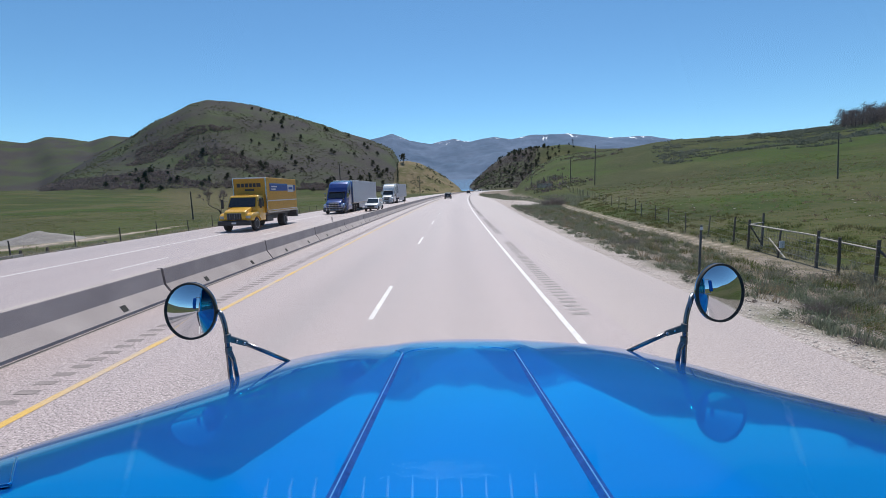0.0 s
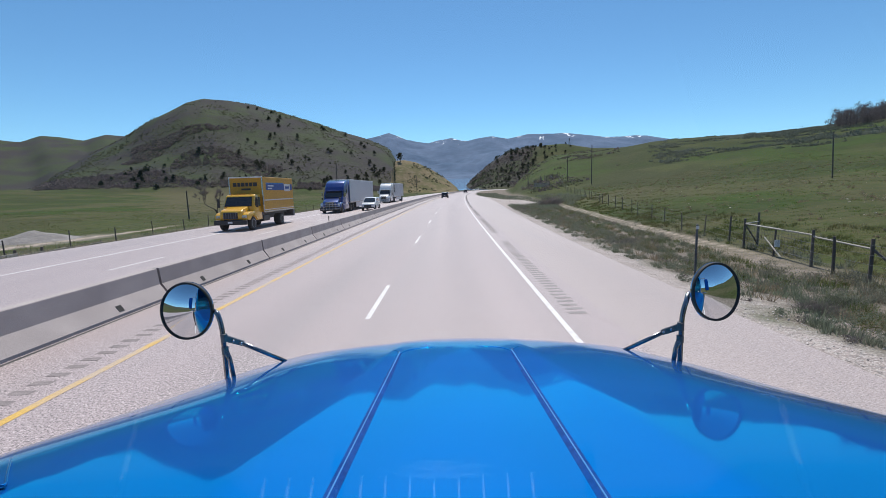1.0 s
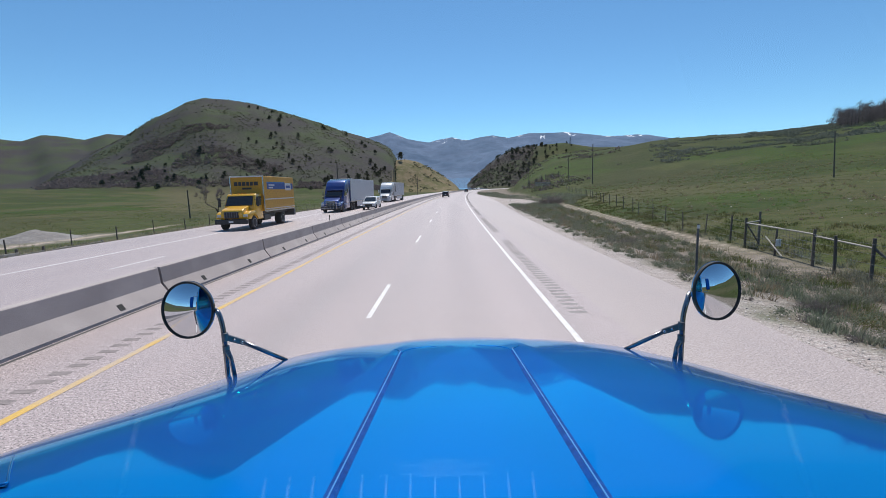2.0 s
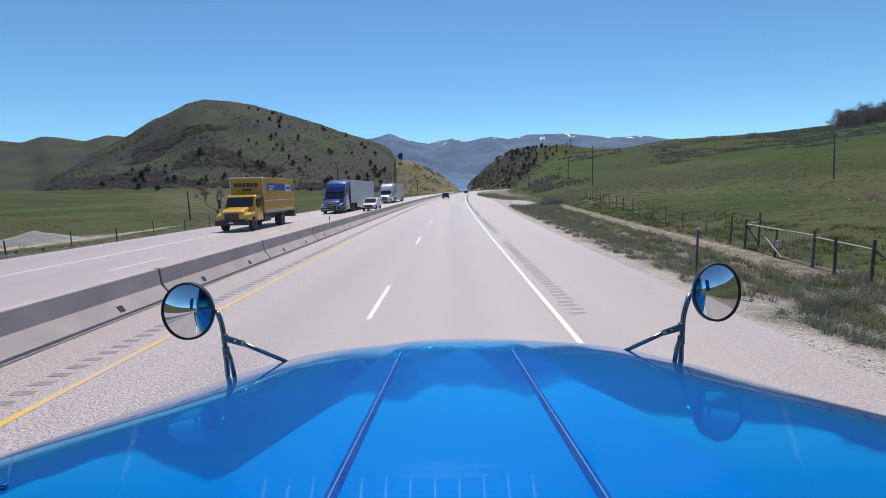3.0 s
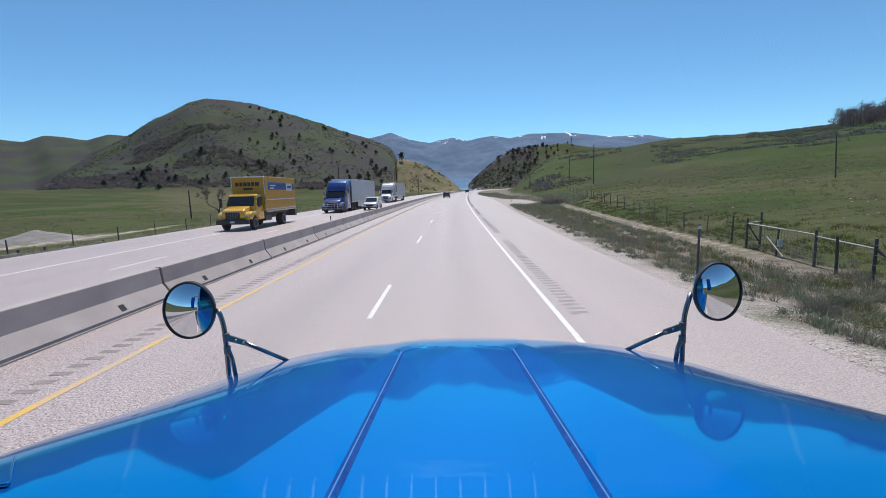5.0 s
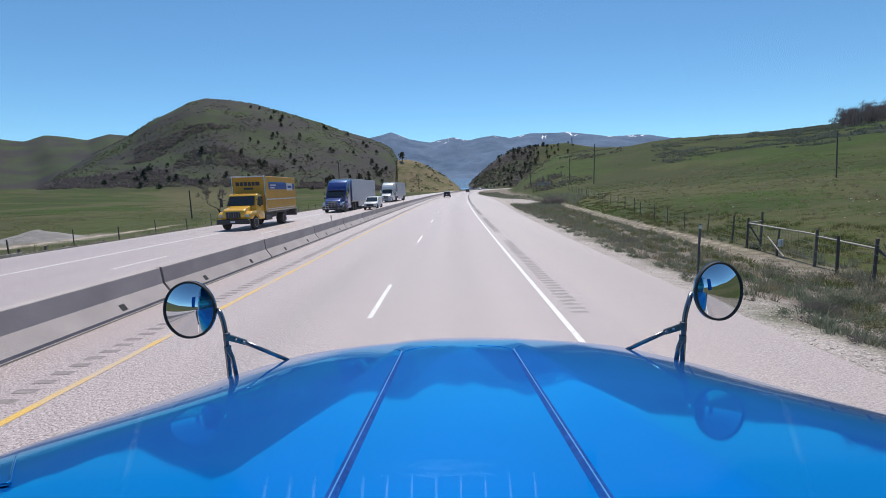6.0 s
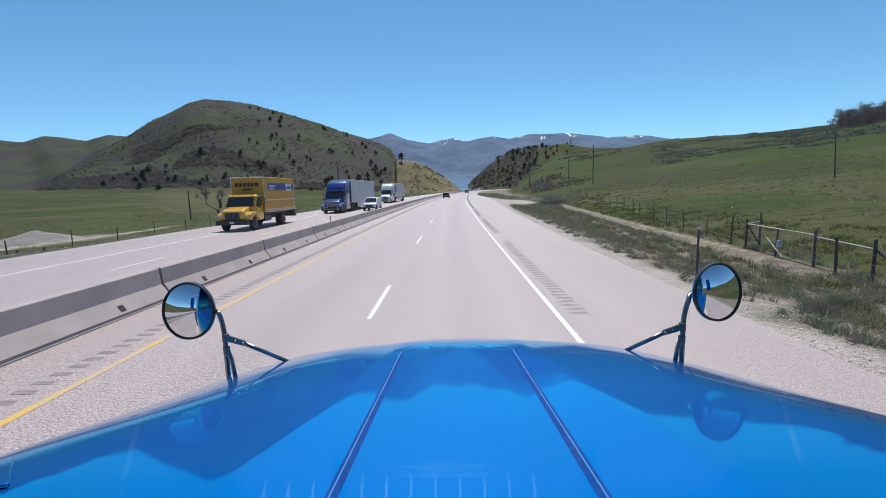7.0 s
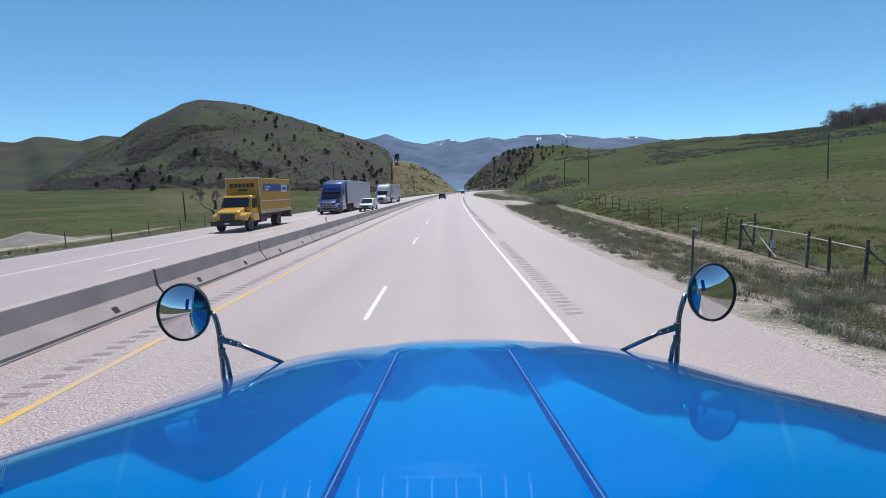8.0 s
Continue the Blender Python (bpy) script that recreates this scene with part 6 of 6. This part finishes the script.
def pole(x, y, high, arms=1, rad=0.14, lamp=False, lean=0.0):
    t = thing("utility_pole", "weathered wooden utility pole in the meadow", "pole", plant_on(x, y, 0.0) @ pose(0, 0, 0, 0, lean, 0), "utility poles")
    part("mast", tube([(0, 0, -0.4), (0, 0, high * 0.5), (0, 0, high)], [rad, rad * 0.88, rad * 0.7], 9), WOOD, t)
    for k in range(arms):
        part("crossarm", box(-0.9, 0.9, -0.06, 0.06, high - 0.5 - 0.7 * k, high - 0.38 - 0.7 * k), WOOD, t)
        for dx in (-0.8, 0.8):
            part("insulator", tube([(dx, 0, high - 0.38 - 0.7 * k), (dx, 0, high - 0.22 - 0.7 * k)], 0.04, 6), STEEL, t)
    if lamp:
        part("lamp_arm", tube([(0, 0, high * 0.62), (1.2, -0.2, high * 0.67), (2.4, -0.3, high * 0.69)], 0.04, 6), STEEL, t)
    return t


pole(38.0, 142.9, 8.0, 0)
pole(40.1, 125.5, 10.8, 0)
pole(41.7, 49.1, 4.9, 0, 0.075, lean=-3.5)
pole(34.0, 190.0, 8.0, 1)
pole(-39.6, 67.2, 4.3, 0, 0.11)
pole(-27.2, 110.0, 10.5, 0, 0.15, True)
pole(-20.5, 168.0, 11.5, 0)
pole(-16.0, 230.0, 11.0, 0)


def lattice_mast(b, r, high):
    """A small steel lattice tower on the bluff, with two cross-arms."""
    x, y = polar(b, r)
    t = thing("lattice_mast", "small dark steel lattice mast on the bluff", "mast", plant_on(x, y, 0.5))
    top, foot = 0.25, 1.4
    legs = [(sx, sy) for sx in (-1, 1) for sy in (-1, 1)]
    for sx, sy in legs:
        part("leg", tube([(sx * foot, sy * foot, -0.5), (sx * top, sy * top, high)], 0.16, 5), STEEL, t)
    for k in range(5):
        h0, h1 = high * k / 5, high * (k + 1) / 5
        w0, w1 = foot + (top - foot) * k / 5, foot + (top - foot) * (k + 1) / 5
        for sy in (-1, 1):
            part("brace", tube([(-w0, sy * w0, h0), (w1, sy * w1, h1)], 0.08, 4), STEEL, t)
    for h in (0.72, 0.88):
        part("crossarm", box(-2.6, 2.6, -0.12, 0.12, high * h, high * h + 0.25), STEEL, t)


lattice_mast(15.1, 905, 14.0)


def delineator(x, y, high):
    t = thing("delineator_post", "dark metal roadside delineator post", "post", plant_on(x, y, 0.0), "delineator posts")
    part("post", box(-0.03, 0.03, -0.012, 0.012, -0.2, high, 0.004), STEEL, t)
    part("reflector", box(-0.045, 0.045, -0.022, -0.012, high - 0.13, high - 0.04, 0.006), WHITE, t)


delineator(6.75, 12.1, 1.5)
delineator(11.6, 84.0, 1.3)
delineator(14.0, 158.0, 1.3)


def corral():
    """Old stock pens of posts and crooked rails up on the slope."""
    cx, cy = 33.0, 158.0
    z0 = land(cx, cy)[0]
    t = thing("corral", "old grey wooden stock corral with crooked rails", "corral", pose(cx, cy, z0))
    g = random.Random(77)
    pens = ([(-4.5, 0), (-2.2, -0.6), (0, -0.2), (0.2, 2.6), (-2.0, 3.0), (-4.4, 2.6), (-4.5, 0)],
            [(1.6, 0.2), (3.8, 0.0), (6.2, 0.3), (6.4, 3), (4.0, 3.5), (1.7, 3.2), (1.6, 0.2)])
    for ring in pens:
        pts = [Vector((x, y, land(cx + x, cy + y)[0] - z0)) for x, y in ring]
        for p in pts[:-1]:
            part("post", tube([p - Vector((0, 0, 0.2)), p + Vector((g.gauss(0, 0.1), g.gauss(0, 0.1), g.uniform(1.5, 2.3)))], 0.1, 7), WOOD, t)
        for a, b in zip(pts, pts[1:]):
            for k in range(g.choice((4, 5, 6))):
                o = 0.25 + 0.3 * k
                part("rail", tube([a + Vector((0, 0, o + g.gauss(0, 0.07))), b + Vector((0, 0, o + g.gauss(0, 0.14)))], 0.05, 6), WOOD, t)
    for x0, x1 in ((-6.2, -4.6), (-5.4, -4.4)):
        part("prop", tube([(x0, -0.5, land(cx + x0, cy - 0.5)[0] - z0 - 0.1), (x1, -0.2, land(cx + x1, cy - 0.2)[0] - z0 + 1.7)], 0.06, 6), WOOD, t, "leaning prop")
    part("loose_board", tube([(4.6, -0.4, land(cx + 4.6, cy - 0.4)[0] - z0 - 0.05), (2.9, 0.0, land(cx + 2.9, cy)[0] - z0 + 1.9)], 0.06, 6), PLANK, t, "pale board leaning on the rails")


def board_panel():
    """A panel of pale boards in the fence, on two posts."""
    x0, y0 = 29.5, 141.0
    z0 = land(x0, y0)[0]
    t = thing("board_panel", "fence panel of five pale weathered boards", "fence panel", pose(x0, y0, z0, 0, 0, -12))
    for x in (-2.3, 2.3):
        part("post", tube([(x, 0, -0.3), (x, 0, 1.75)], 0.1, 7), WOOD, t)
    for k in range(5):
        part("board", box(-2.3, 2.3, -0.14, -0.1, 0.25 + 0.27 * k, 0.42 + 0.27 * k, 0.01), PLANK, t)


board_panel()


corral()


def mound():
    """A low heap of pale gravel beyond the far shoulder."""
    cx, cy = -36.6, 38.6
    z0 = land(cx, cy)[0]
    verts, faces = [], []
    n, m = 36, 12
    for i in range(m + 1):
        for k in range(n):
            a, r = 2 * math.pi * k / n, i / m
            x, y = r * 3.4 * math.cos(a), r * 4.6 * math.sin(a)
            h = 0.95 * max(0, 1 - r) ** 1.3 + 0.16 * noise.noise(Vector((x / 1.3, y / 1.3, 2))) * (1 - r) - 0.25 * r ** 4
            verts.append((x, y, h + land(cx + x, cy + y)[0] - z0))
    for i in range(m):
        for k in range(n):
            faces.append((i * n + k, i * n + (k + 1) % n, (i + 1) * n + (k + 1) % n, (i + 1) * n + k))
    t = raw("gravel_mound", verts, faces, MOUND)
    t.matrix_basis = pose(cx, cy, z0)
    tagged(t, "low mound of pale grey gravel by the roadside", "gravel mound")


mound()


def plank_guard():
    """A low run of whitewashed planks on short posts, half sunk in weeds beyond the far shoulder."""
    x0, y0 = -22.6, 21.0
    z0 = land(x0, y0)[0]
    t = thing("plank_guard", "low whitewashed plank rail on short posts by the far shoulder", "rail", pose(x0, y0, z0))
    g = random.Random(9)
    n = 6
    foot = []
    for k in range(n):
        x, y = x0 - 0.35 * k, y0 + 1.9 * k
        p = Vector((x - x0, y - y0, land(x, y)[0] - z0))
        foot.append(p)
        part("post", tube([p - Vector((0, 0, 0.2)), p + Vector((g.gauss(0, 0.04), 0, g.uniform(0.5, 0.75)))], 0.07, 7), WOOD, t)
    for a, b in zip(foot, foot[1:]):
        for h in (0.16, 0.42):
            d = (b - a)
            m = Matrix.Translation((a + b) / 2 + Vector((0.08, 0, h + g.gauss(0, 0.03)))) @ Matrix.Rotation(math.atan2(-d.x, d.y), 4, "Z") @ Matrix.Rotation(g.gauss(0, 0.03), 4, "X")
            bm = box(-0.02, 0.02, -d.length / 2 - 0.05, d.length / 2 + 0.05, -0.09, 0.09, 0.006)
            bm.transform(m)
            part("plank", bm, PLANK, t)


plank_guard()
